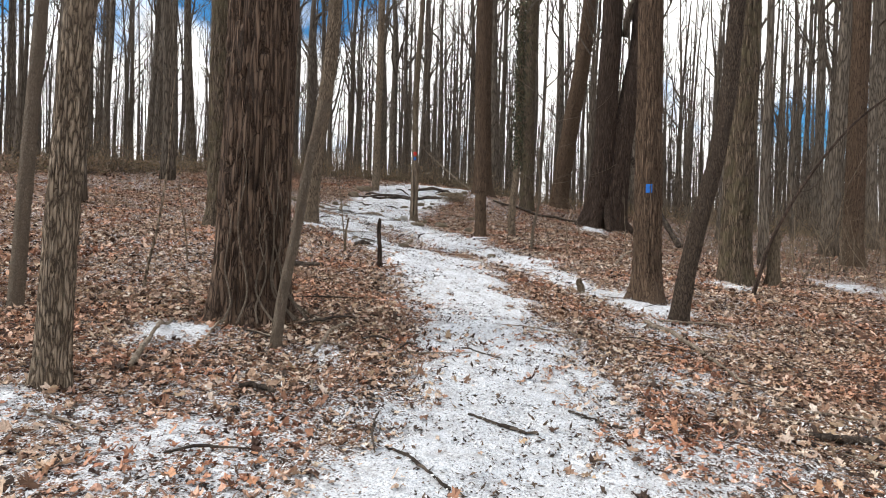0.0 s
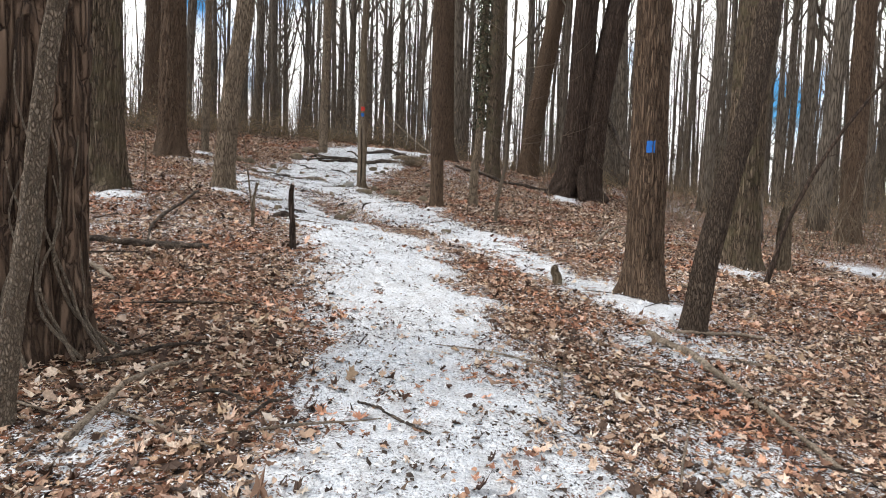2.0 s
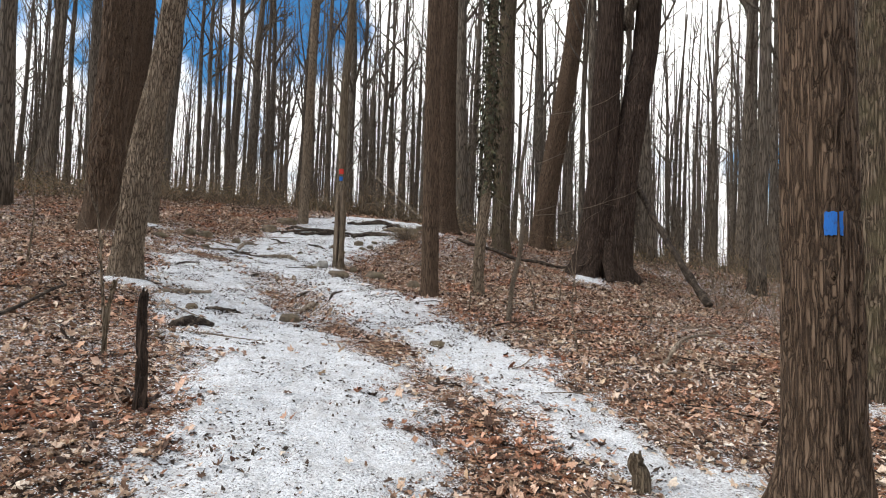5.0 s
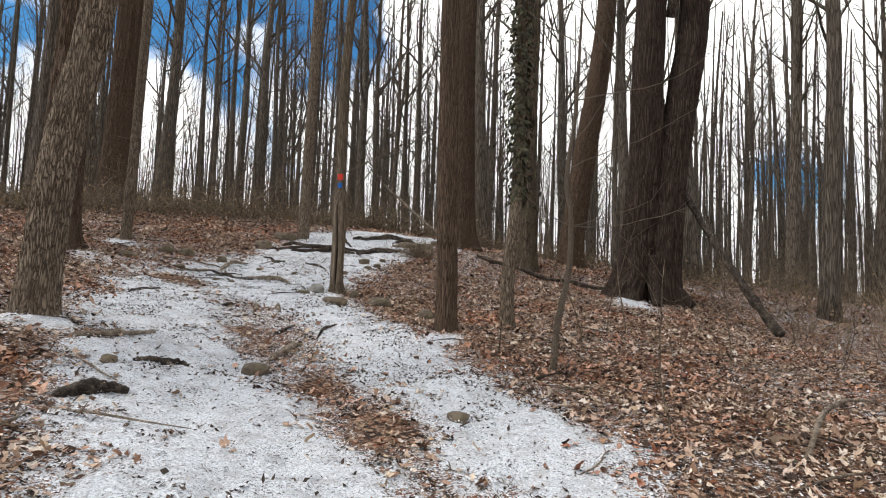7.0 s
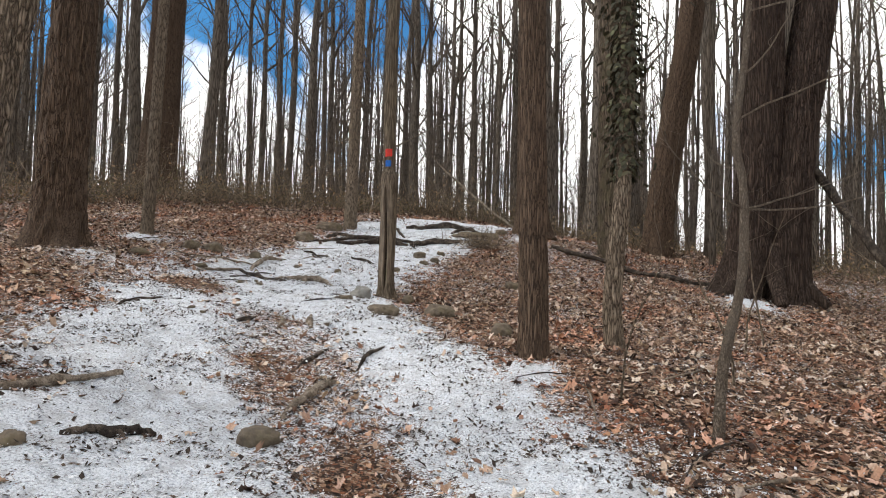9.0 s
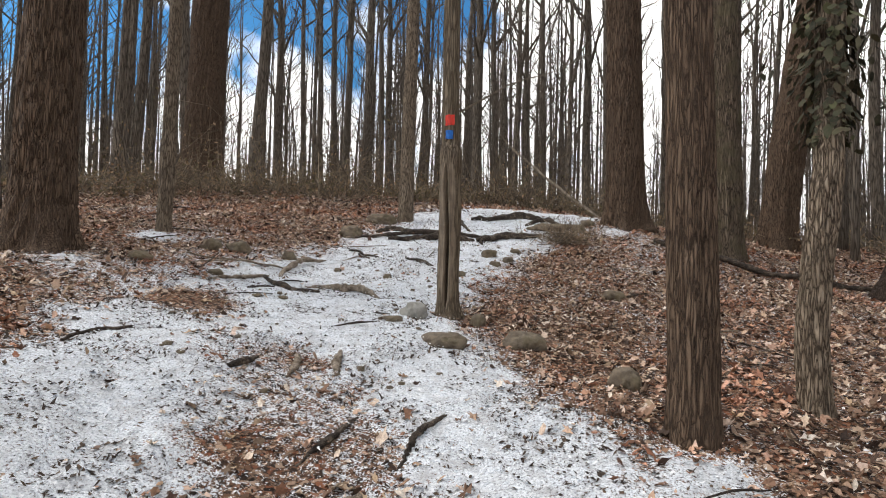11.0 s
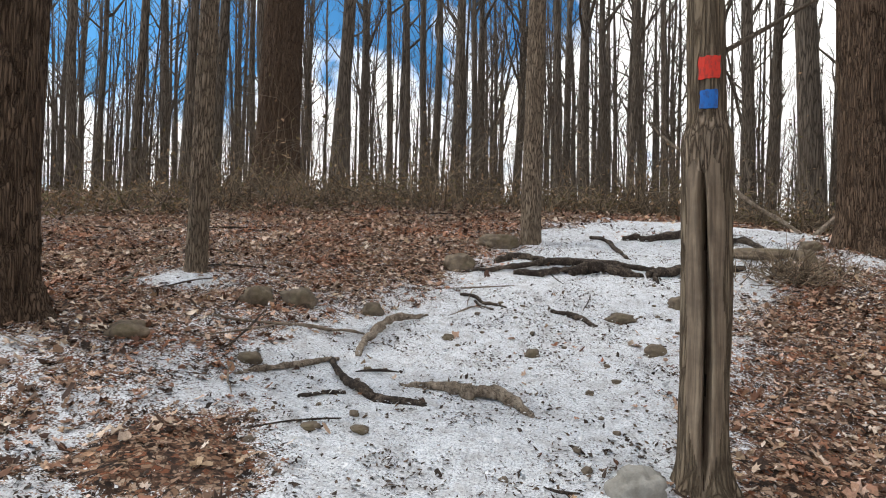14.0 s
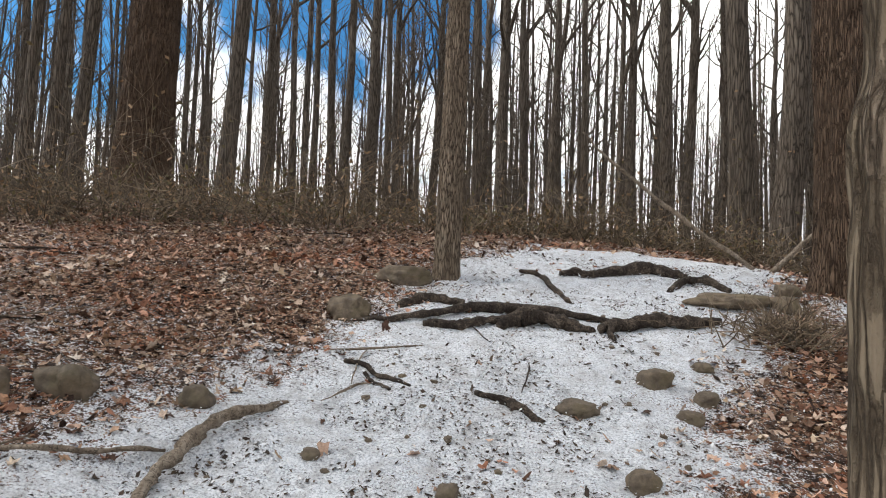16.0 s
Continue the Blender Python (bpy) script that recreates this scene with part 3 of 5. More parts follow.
def wrap_patch(trunk_r, height, width, z, bearing, centre=(0, 0), proud=0.012, seed=0):
    """A patch of paint that follows a trunk's round."""
    pile = Pile()
    cols, rows = 9, 7
    half = width / 2 / trunk_r
    rng = random.Random(seed)
    v = []
    for layer in (proud, -0.02):
        for i in range(rows):
            for j in range(cols):
                a = bearing + (j / (cols - 1) - 0.5) * 2 * half * (1 + rng.uniform(-0.07, 0.07) * (j in (0, cols - 1)))
                zz = z + (i / (rows - 1) - 0.5) * height * (1 + rng.uniform(-0.08, 0.08) * (i in (0, rows - 1)))
                r = trunk_r + layer
                v.append((centre[0] + r * math.sin(a), centre[1] - r * math.cos(a), zz))
    n = rows * cols
    f = []
    for i in range(rows - 1):
        for j in range(cols - 1):
            k = i * cols + j
            f.append((k, k + 1, k + 1 + cols, k + cols))
    rim = [j for j in range(cols)] + [i * cols + cols - 1 for i in range(1, rows)] + [(rows - 1) * cols + j for j in range(cols - 2, -1, -1)] + [i * cols for i in range(rows - 2, 0, -1)]
    for a, b in zip(rim, rim[1:] + rim[:1]):
        f.append((b, a, a + n, b + n))
    pile.add(np.array(v), f)
    return pile


# the trees beside the trail, from the start of the walk to the rise
near_tree("tree", -2.43, 3.62, [(0.04, 0, 0.8), (0.15, 0, 2.5), (0.30, 0.1, 5), (0.8, 0.3, 14)], [0.098, 0.082, 0.074, 0.066, 0.05, 0.03], "young tree with scaly brown bark beside the trail", BARK_GREY, 11, 0.75, 0.010, 0.03, 0.4)
near_tree("sapling", -3.9, 5.3, [(0.08, 0, 1.2), (0.18, 0, 2.6), (0.25, 0.1, 5), (0.5, 0.1, 8)], [0.066, 0.058, 0.048, 0.036, 0.02], "thin smooth pale sapling", BARK_SMOOTH, 12, 0.3, 0.004, 0.03, 0.35)
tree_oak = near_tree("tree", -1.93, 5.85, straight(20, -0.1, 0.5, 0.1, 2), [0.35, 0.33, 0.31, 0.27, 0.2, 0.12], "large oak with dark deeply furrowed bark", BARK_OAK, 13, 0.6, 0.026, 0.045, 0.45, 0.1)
near_tree("dead_sapling", -1.42, 4.95, [(0.05, 0.0, 0.35), (0.17, -0.04, 0.95), (0.30, -0.11, 1.65), (0.42, -0.16, 2.06)], [0.052, 0.045, 0.042, 0.036, 0.034], "dead pale sapling with a cut top leaning by the oak", BARK_SMOOTH, 14, 0.2, 0.004, 0.02)
near_tree("tree", -4.6, 12.1, straight(20, -0.3, 0.5, 0.1, 3), [0.31, 0.27, 0.25, 0.22, 0.16, 0.1], "stout furrowed tree with moss at its foot", BARK_MOSS, 15, 0.6, 0.018, 0.04, 0.45)
near_tree("tree", -3.12, 13.45, [(0.03, 0, 0.5), (0.12, 0, 1.6), (0.34, 0.1, 3.4), (0.5, 0.1, 6), (0.6, 0.4, 15)], [0.19, 0.16, 0.15, 0.13, 0.09, 0.05], "young tree with scaly bark leaning a little", BARK_GREY, 16, 0.5, 0.014, 0.035, 0.4)
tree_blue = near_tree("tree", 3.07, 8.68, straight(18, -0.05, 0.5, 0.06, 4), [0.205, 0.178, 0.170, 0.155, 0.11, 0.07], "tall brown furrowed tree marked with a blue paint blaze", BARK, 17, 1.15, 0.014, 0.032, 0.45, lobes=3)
part("blaze", wrap_patch(0.198, 0.13, 0.085, 1.68, -0.33, (0.0, 0.05), 0.014, 3).mesh("blaze", BLUE_PAINT, False), tree_blue, "square of worn blue paint")
near_tree("tree", 3.05, 7.5, [(0.12, 0.03, 0.6), (0.30, 0.06, 1.4), (0.52, 0.1, 2.3), (0.72, 0.2, 3.6), (0.75, 0.2, 6), (0.5, 0.4, 12)], [0.115, 0.10, 0.10, 0.09, 0.06, 0.03], "slender brown tree that leans over the trail's edge", BARK_FINE, 18, 0.35, 0.007, 0.03, 0.5)
near_tree("tree", 5.78, 11.5, straight(19, 0.5, 0.4, 0.1, 5), [0.29, 0.265, 0.255, 0.24, 0.19, 0.12], "thick tree with ivy stems and a mossy foot", BARK_MOSS, 19, 0.45, 0.018, 0.045, 0.45)
near_tree("tree", 12.2, 17.3, straight(19, 0.3, 0.3, 0.1, 6), [0.27, 0.24, 0.23, 0.21, 0.16, 0.1], "thick brown forest tree", BARK, 20, 0.5, 0.016, 0.05, 0.4)
near_tree("sapling", 2.1, 13.88, [(0.05, 0.02, 0.5), (0.16, 0, 1.1), (0.17, 0, 1.7), (0.12, 0, 2.1), (0.22, 0.05, 2.9), (0.30, 0.1, 4.4)], [0.040, 0.034, 0.028, 0.022, 0.014, 0.008], "thin crooked pale sapling", BARK_SMOOTH, 21, 0.2, 0.003, 0.02)
near_tree("tree", 1.0, 15.62, straight(15, -0.25, 0.3, 0.08, 7), [0.15, 0.135, 0.125, 0.10, 0.07, 0.04], "slim tree with tight brown bark", BARK, 22, 0.45, 0.007, 0.025, 0.45)
tree_ivy = near_tree("tree", 1.95, 16.3, [(-0.05, 0, 0.4), (-0.02, 0, 1.0), (0.05, 0, 1.7), (0.10, 0.1, 3), (0.12, 0.1, 7), (0.2, 0.2, 12)], [0.105, 0.09, 0.085, 0.08, 0.06, 0.03], "slim twisted grey-brown tree clad in ivy above", BARK_GREY, 23, 0.35, 0.008, 0.03, 0.5)
near_tree("tree", -5.82, 17.8, straight(21, 0.1, 0.5, 0.1, 8), [0.34, 0.29, 0.27, 0.25, 0.2, 0.12], "large old tree with deep furrowed bark on the bank", BARK, 24, 0.75, 0.022, 0.045, 0.45)
near_tree("tree", -5.68, 19.85, straight(16, 0.25, 0.3, 0.12, 9), [0.11, 0.095, 0.09, 0.09, 0.06, 0.03], "slim grey tree on the leafy bank", BARK_GREY, 25, 0.35, 0.006, 0.03, 0.4)
near_tree("tree", -2.78, 23.35, straight(17, 0.15, 0.3, 0.08, 10), [0.15, 0.13, 0.125, 0.11, 0.08, 0.04], "slim straight tree at the head of the snowy rise", BARK_GREY, 26, 0.35, 0.006, 0.03, 0.4)
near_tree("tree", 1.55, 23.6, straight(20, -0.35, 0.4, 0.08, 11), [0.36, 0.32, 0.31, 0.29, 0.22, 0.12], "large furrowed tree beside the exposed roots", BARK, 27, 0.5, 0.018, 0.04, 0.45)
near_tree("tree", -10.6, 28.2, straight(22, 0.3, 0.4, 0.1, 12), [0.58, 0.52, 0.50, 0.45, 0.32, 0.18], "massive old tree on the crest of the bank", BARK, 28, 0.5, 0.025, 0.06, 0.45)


near_tree("tree", 3.3, 23.3, straight(18, 0.1, 0.4, 0.1, 14), [0.27, 0.25, 0.24, 0.22, 0.16, 0.1], "thick brown tree with green moss on its bark", BARK_MOSS, 41, 0.4, 0.016, 0.06, 0.45)
near_tree("tree", 5.2, 26.4, [(0.15, 0, 1.5), (0.5, 0, 4), (0.95, 0, 7), (1.3, 0.2, 11), (1.5, 0.3, 18)], [0.40, 0.36, 0.33, 0.28, 0.2, 0.1], "thick brown tree leaning along the ridge", BARK, 42, 0.4, 0.016, 0.06, 0.5)


def twin_tree():
    """Two great trunks grown together at the foot."""
    x, y = 6.05, 21.75
    ob = thing("twin_tree", x, y, z_at(x, y), "great dark twin-trunked tree with buttressed roots", "tree", "trees along the trail")
    left = [(-0.62, 0.1, -0.2), (-0.45, 0.1, 0.35), (-0.26, 0.1, 1.2), (-0.06, 0.1, 3.2), (0.0, 0.15, 5.3), (0.11, 0.2, 8), (0.25, 0.3, 16)]
    right = [(0.38, 0, -0.2), (0.36, 0, 0.4), (0.38, 0, 1.3), (0.54, 0, 3.2), (0.88, 0.05, 5.3), (1.22, 0.1, 8), (1.5, 0.2, 17)]
    part("trunk", hero_trunk(left, [0.44, 0.41, 0.38, 0.34, 0.27, 0.2], 31, 0.02, 0.05, 0.55, 4).mesh("trunk", BARK_DARK), ob)
    part("trunk", hero_trunk(right, [0.44, 0.39, 0.36, 0.33, 0.27, 0.2], 32, 0.02, 0.05, 0.45, 5).mesh("trunk", BARK_DARK), ob)
    foot = Pile()
    for k, (bx, by, tx, ty, h) in enumerate(((-0.5, -0.25, -1.25, -0.35, 1.0), (0.45, -0.25, 0.85, -0.55, 0.6), (0.0, -0.35, -0.05, -0.7, 0.7), (-0.1, 0.0, -0.15, -0.05, 1.7))):
        line = spline([(tx, ty, -0.15), ((bx + tx) / 2, (by + ty) / 2, 0.12), (bx, by, h * 0.55), (bx * 0.7, by * 0.5 + 0.05, h + 0.3)], 24)
        tube(foot, line, np.linspace(0.09, 0.2, 24), 14, True, lambda th, r: 0.02 * (vnoise(th * 2, r * 0.4, 40 + k) - 0.5))
    part("root_buttress", foot.mesh("root_buttress", BARK_DARK), ob)
    part("crown", bare_crown(random.Random(33), 17, 0.4, 0.4, 17, lambda h: (0.6 if h % 2 > 1 else -0.2, 0.1), 14).mesh("crown", BARK_FAR), ob)


twin_tree()


def blazed_post_tree():
    """The slim tree with a long open split below a callus and two paint marks above it."""
    x, y = -0.93, 18.05
    ob = thing("blazed_tree", x, y, z_at(x, y), "weathered tree with a long hollow split, red and blue blazes", "tree", "trees along the trail")
    bear = -0.12
    line = spline([(0, 0, -0.15), (-0.01, 0, 0.4), (0.0, 0, 1.0), (-0.005, 0, 1.7), (-0.015, 0.0, 2.3), (-0.03, 0.05, 4), (0.1, 0.1, 7), (0.2, 0.2, 12)], 1100)
    line = np.concatenate([line[line[:, 2] < 2.5][::2], line[line[:, 2] >= 2.5][::12]])
    zz = line[:, 2]
    rad = 0.118 - 0.022 * smooth(zz, 1.65, 1.88) - 0.004 * np.maximum(0, zz - 2) + 0.012 * np.exp(-((zz - 1.76) / 0.07) ** 2) + 0.05 * np.exp(-np.maximum(zz, 0) / 0.10)
    a, b = frames_along(line)
    # angle of the split's mouth in the ring's own turn
    mouth = math.atan2(float(np.dot(b[40], (math.sin(bear), -math.cos(bear), 0))), float(np.dot(a[40], (math.sin(bear), -math.cos(bear), 0))))

    def rough(th, k):
        z = zz[k]
        off = np.abs((th - mouth - 0.15 * np.sin(z * 3) + np.pi) % (2 * np.pi) - np.pi)
        open_ = smooth(z, 0.02, 0.25) * (1 - smooth(z, 1.42, 1.68))
        wide = 0.07 + 0.13 * open_ * (0.7 + 0.5 * vnoise(z * 2.3, z * 0, 57))
        cut = -0.105 * open_ * (1 - smooth(off, wide * 0.5, wide))
        lip = 0.012 * open_ * np.exp(-((off - wide * 1.5) / 0.14) ** 2)
        ridge = np.abs(vnoise(th / 6.2832 * 22, z * 6 + 2 * vnoise(th * 2, z * 3, 52), 51, 22) * 2 - 1)
        toes = 0.03 * np.exp(-np.maximum(z, 0) / 0.09) * np.cos(5 * th + 1)
        return cut + lip - 0.010 * ridge * (1 - 0.7 * open_ * (off < 0.9)) + toes + 0.01 * (vnoise(th / 6.2832 * 5, z * 2, 53, 5) - 0.5)

    pile = Pile()
    tube(pile, line, rad, 120, True, rough)
    me = pile.mesh("trunk", DEADWOOD)
    me.materials.append(BAREWOOD)
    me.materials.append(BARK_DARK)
    me.materials.append(BARK_GREY)
    k = np.repeat(np.arange(len(line) - 1), 120)
    th = np.tile((np.arange(120) + 0.5) / 120 * 2 * np.pi, len(line) - 1)
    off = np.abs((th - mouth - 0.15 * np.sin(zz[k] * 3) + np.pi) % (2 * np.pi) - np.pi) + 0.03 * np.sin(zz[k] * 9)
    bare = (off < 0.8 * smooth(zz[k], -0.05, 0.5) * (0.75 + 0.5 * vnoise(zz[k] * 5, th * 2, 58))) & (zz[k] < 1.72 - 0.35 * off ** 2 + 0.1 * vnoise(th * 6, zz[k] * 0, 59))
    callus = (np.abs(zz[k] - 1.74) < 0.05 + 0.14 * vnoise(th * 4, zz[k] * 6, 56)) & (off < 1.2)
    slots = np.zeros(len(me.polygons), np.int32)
    # core of the split in dark bark: its deep shade is put into the colour
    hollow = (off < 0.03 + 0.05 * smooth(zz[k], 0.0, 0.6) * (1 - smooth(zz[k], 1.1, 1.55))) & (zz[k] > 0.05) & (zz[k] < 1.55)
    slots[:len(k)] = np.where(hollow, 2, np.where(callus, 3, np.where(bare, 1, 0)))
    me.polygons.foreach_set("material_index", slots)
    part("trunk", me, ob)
    part("blaze", wrap_patch(0.094, 0.108, 0.092, 2.09, bear + 0.15, (-0.01, 0), 0.012, 5).mesh("blaze", RED_PAINT, False), ob, "square of red paint")
    part("blaze", wrap_patch(0.096, 0.09, 0.075, 1.935, bear + 0.12, (-0.008, 0), 0.012, 6).mesh("blaze", BLUE_PAINT, False), ob, "square of blue paint")
    rng = random.Random(54)
    br = Pile()
    p, r = limb(rng, (0.08, 0, 2.2), (0.9, 0.1, 0.55), 1.6, 0.014, 0.12, 8)
    tube(br, p, r, 6, False)
    twigs(br, rng, p, 0.01, 5, 0.5, 0)
    part("branch", br.mesh("branch", BARK_SMOOTH), ob)


blazed_post_tree()


def ivy_on(ob, centre, r, z0, z1, count, seed):
    """Ivy leaves round a trunk."""
    rng = np.random.RandomState(seed)
    pile = Pile()
    a, z = rng.uniform(0, 6.283, count), rng.uniform(z0, z1, count)
    rr = r + rng.gamma(1.8, 0.045, count) * (0.5 + 1.4 * vnoise(a * 0.9, z * 2.2, seed))
    c = np.stack([centre[0] + rr * np.cos(a), centre[1] + rr * np.sin(a), z], -1)
    s = rng.uniform(0.018, 0.042, count)
    u = np.stack([-np.sin(a), np.cos(a), np.zeros(count)], -1)
    w = np.stack([np.cos(a) * 0.5, np.sin(a) * 0.5, -np.ones(count)], -1) + rng.normal(0, 0.35, (count, 3))
    shape = ((0, 0.9), (-0.8, 0.3), (-0.5, -0.5), (0, -0.9), (0.5, -0.5), (0.8, 0.3))
    v = np.stack([c + s[:, None] * (p * u - q * w) for p, q in shape], 1).reshape(-1, 3)
    pile.add(v, np.arange(count * 6).reshape(-1, 6))
    part("ivy", pile.mesh("ivy", IVYLEAF, False), ob, "dark green ivy leaves")


ivy_on(tree_ivy, (0.08, 0.06), 0.08, 1.8, 6.5, 2900, 61)
ivy_on(tree_ivy, (0.13, 0.1), 0.07, 6.5, 10.5, 900, 62)

# ---- the wood beyond ----
KINDS = [forest_tree(100 + k, r, h) for k, (r, h) in enumerate(((0.13, 19), (0.17, 22), (0.20, 24), (0.24, 25), (0.15, 20), (0.28, 26), (0.10, 16), (0.22, 23)))]
RADII = (0.13, 0.17, 0.20, 0.24, 0.15, 0.28, 0.10, 0.22)
FIRST = []


def wood_tree(x, y, kind, turn, scale):
    at = pose(x, y, z_at(x, y) - 0.05, 0, 0, turn) @ Matrix.Diagonal((scale, scale, 1, 1))
    while len(FIRST) <= kind:
        FIRST.append(None)
    if FIRST[kind] is None:
        ob = thing("forest_tree", 0, 0, 0, "tall bare grey-brown forest tree", "tree", "bare trees of the wood")
        part("trunk", KINDS[kind][0], ob)
        part("crown", KINDS[kind][1], ob)
        ob.matrix_basis = at
        FIRST[kind] = ob
        return ob
    ob = FIRST[kind].copy()
    scene.collection.objects.link(ob)
    ob.matrix_basis = at
    for c in FIRST[kind].children:
        d = c.copy()
        scene.collection.objects.link(d)
        d.parent = ob
    return ob


# trees that stand out against the sky: bearing from the end of the walk (degrees, left positive), distance, radius
SKYLINE = ((45.0, 19, 0.16), (43.2, 22, 0.24), (38.3, 21, 0.26), (31.3, 17.5, 0.24), (27.6, 33, 0.28), (20.4, 26, 0.22), (18.4, 28, 0.32),
           (15.2, 30, 0.24), (11.9, 30, 0.24), (4.7, 26, 0.30), (2.8, 26, 0.22), (-0.7, 30, 0.20), (-7.6, 28, 0.27), (-10.2, 24, 0.28),
           (-12.2, 26, 0.25), (-15.2, 30, 0.22), (-16.5, 34, 0.2), (-20.0, 19, 0.38), (-22.3, 26, 0.32), (23.6, 30, 0.2), (7.2, 34, 0.26))
END = (-1.62, 16.83)
placed = [(-10.4, 28.2), (1.5, 23.6), (6, 21.7), (12.2, 17.3), (5.8, 11.5), (-4.6, 12.1), (-5.5, 17.7)]
rng = random.Random(7)
for b, d, r in SKYLINE:
    x, y = END[0] - math.sin(radians(b)) * d, END[1] + math.cos(radians(b)) * d
    k = min(range(8), key=lambda i: abs(RADII[i] - r))
    wood_tree(x, y, k, rng.uniform(0, 360), r / RADII[k])
    placed.append((x, y))
# right of the start, and left of it
for x, y, r in ((8.9, 16.0, 0.13), (13.0, 19.5, 0.24), (10.4, 21.5, 0.2), (14.5, 17.0, 0.2), (-8.6, 13.5, 0.22), (-11.2, 17.5, 0.25), (-12.6, 19.5, 0.3), (-9.8, 20.5, 0.2), (-13.5, 14.0, 0.2),
                (2.6, 31.0, 0.28), (9.2, 26.5, 0.24), (-15.0, 24.0, 0.24), (10.5, 30.0, 0.2), (14.5, 29.5, 0.24), (16.0, 25.0, 0.2), (18.5, 22.0, 0.2), (20.5, 27.0, 0.24)):
    k = min(range(8), key=lambda i: abs(RADII[i] - r))
    wood_tree(x, y, k, rng.uniform(0, 360), r / RADII[k])
    placed.append((x, y))
tries = 0
count = 0
while count < 185 and tries < 20000:
    tries += 1
    a, d = rng.uniform(-62, 62), math.sqrt(rng.uniform(24 ** 2, 68 ** 2))
    x, y = math.sin(radians(a)) * d, 4 + math.cos(radians(a)) * d
    if y < 33 and -13 < x < 9 or min((x - p) ** 2 + (y - q) ** 2 for p, q in placed) < 1.8 ** 2:
        continue
    if a > 20 and d < 50 and rng.random() < 0.3:
        continue
    k = rng.choice((0, 1, 1, 2, 3, 4, 4, 6, 6, 7))
    wood_tree(x, y, k, rng.uniform(0, 360), rng.uniform(0.75, 1.2))
    placed.append((x, y))
    count += 1
# the slope that falls away beside the trail
count = 0
while count < 9:
    a, d = rng.uniform(17, 48), rng.uniform(17, 46)
    x, y = 0.7 + math.sin(radians(a)) * d, 8 + math.cos(radians(a)) * d
    if min((x - p) ** 2 + (y - q) ** 2 for p, q in placed) < 1.3 ** 2:
        continue
    wood_tree(x, y, rng.choice((0, 0, 1, 4, 6, 6)), rng.uniform(0, 360), rng.uniform(0.7, 1.1))
    placed.append((x, y))
    count += 1
# a few behind the walker
for k in range(16):
    a, d = rng.uniform(75, 285), rng.uniform(7, 25)
    wood_tree(math.sin(radians(a)) * d, math.cos(radians(a)) * d - 3, rng.randrange(8), rng.uniform(0, 360), 1)


def far_woods():
    """The wood that closes the distance, too dense to count."""
    rng = random.Random(71)
    pile = Pile()
    for k in range(1700):
        thin = k % 7 > 2
        a, d = rng.uniform(-66, 66), math.sqrt(rng.uniform(30 ** 2, 70 ** 2) if thin else rng.uniform(40 ** 2, 120 ** 2))
        x, y = math.sin(radians(a)) * d, 4 + math.cos(radians(a)) * d
        z, h, r = float(land(x, y)) - 0.5, rng.uniform(17, 26), rng.uniform(0.07, 0.19)
        if thin:
            h, r = rng.uniform(4, 13), rng.uniform(0.022, 0.06)
        lx, ly = rng.gauss(0, 0.5), rng.gauss(0, 0.5)
        base = np.array([x, y, z])
        pts = [base + np.array([lx * f * f, ly * f * f, h * f]) for f in np.linspace(0, 1, 6)]
        tube(pile, pts, np.linspace(r, r * 0.2, 6), 5, False)
        for _ in range(10 if thin else 14):
            f = rng.uniform(0.15, 0.95)
            b = rng.uniform(0, 6.28)
            p, rr = limb(rng, base + np.array([lx * f * f, ly * f * f, h * f]), (math.cos(b), math.sin(b), rng.uniform(0.6, 2.2)), rng.uniform(1.5, 4), r * 0.22 + 0.008, 0.14, 3)
            tube(pile, p, rr, 3, False)
    for k in range(230):
        a, d = rng.uniform(20, 64), rng.uniform(32, 105)
        x, y = math.sin(radians(a)) * d, 6 + math.cos(radians(a)) * d
        h, r = rng.uniform(12, 24), rng.uniform(0.05, 0.15)
        base = np.array([x, y, float(land(x, y)) - 0.5])
        lx, ly = rng.gauss(0, 0.6), rng.gauss(0, 0.6)
        tube(pile, [base + np.array([lx * f * f, ly * f * f, h * f]) for f in np.linspace(0, 1, 6)], np.linspace(r, r * 0.25, 6), 5, False)
        for _ in range(7):
            f, b = rng.uniform(0.08, 0.7), rng.uniform(0, 6.28)
            p, rr = limb(rng, base + np.array([lx * f * f, ly * f * f, h * f]), (math.cos(b), math.sin(b), rng.uniform(0.3, 1.8)), rng.uniform(1.5, 3.5), r * 0.2 + 0.006, 0.16, 3)
            tube(pile, p, rr, 3, False)
    ob = new("distant_woods", pile.mesh("distant_woods", BARK_FAR))
    tagged(ob, "dense bare woodland closing the distance", "woods", "", "stuff")


far_woods()


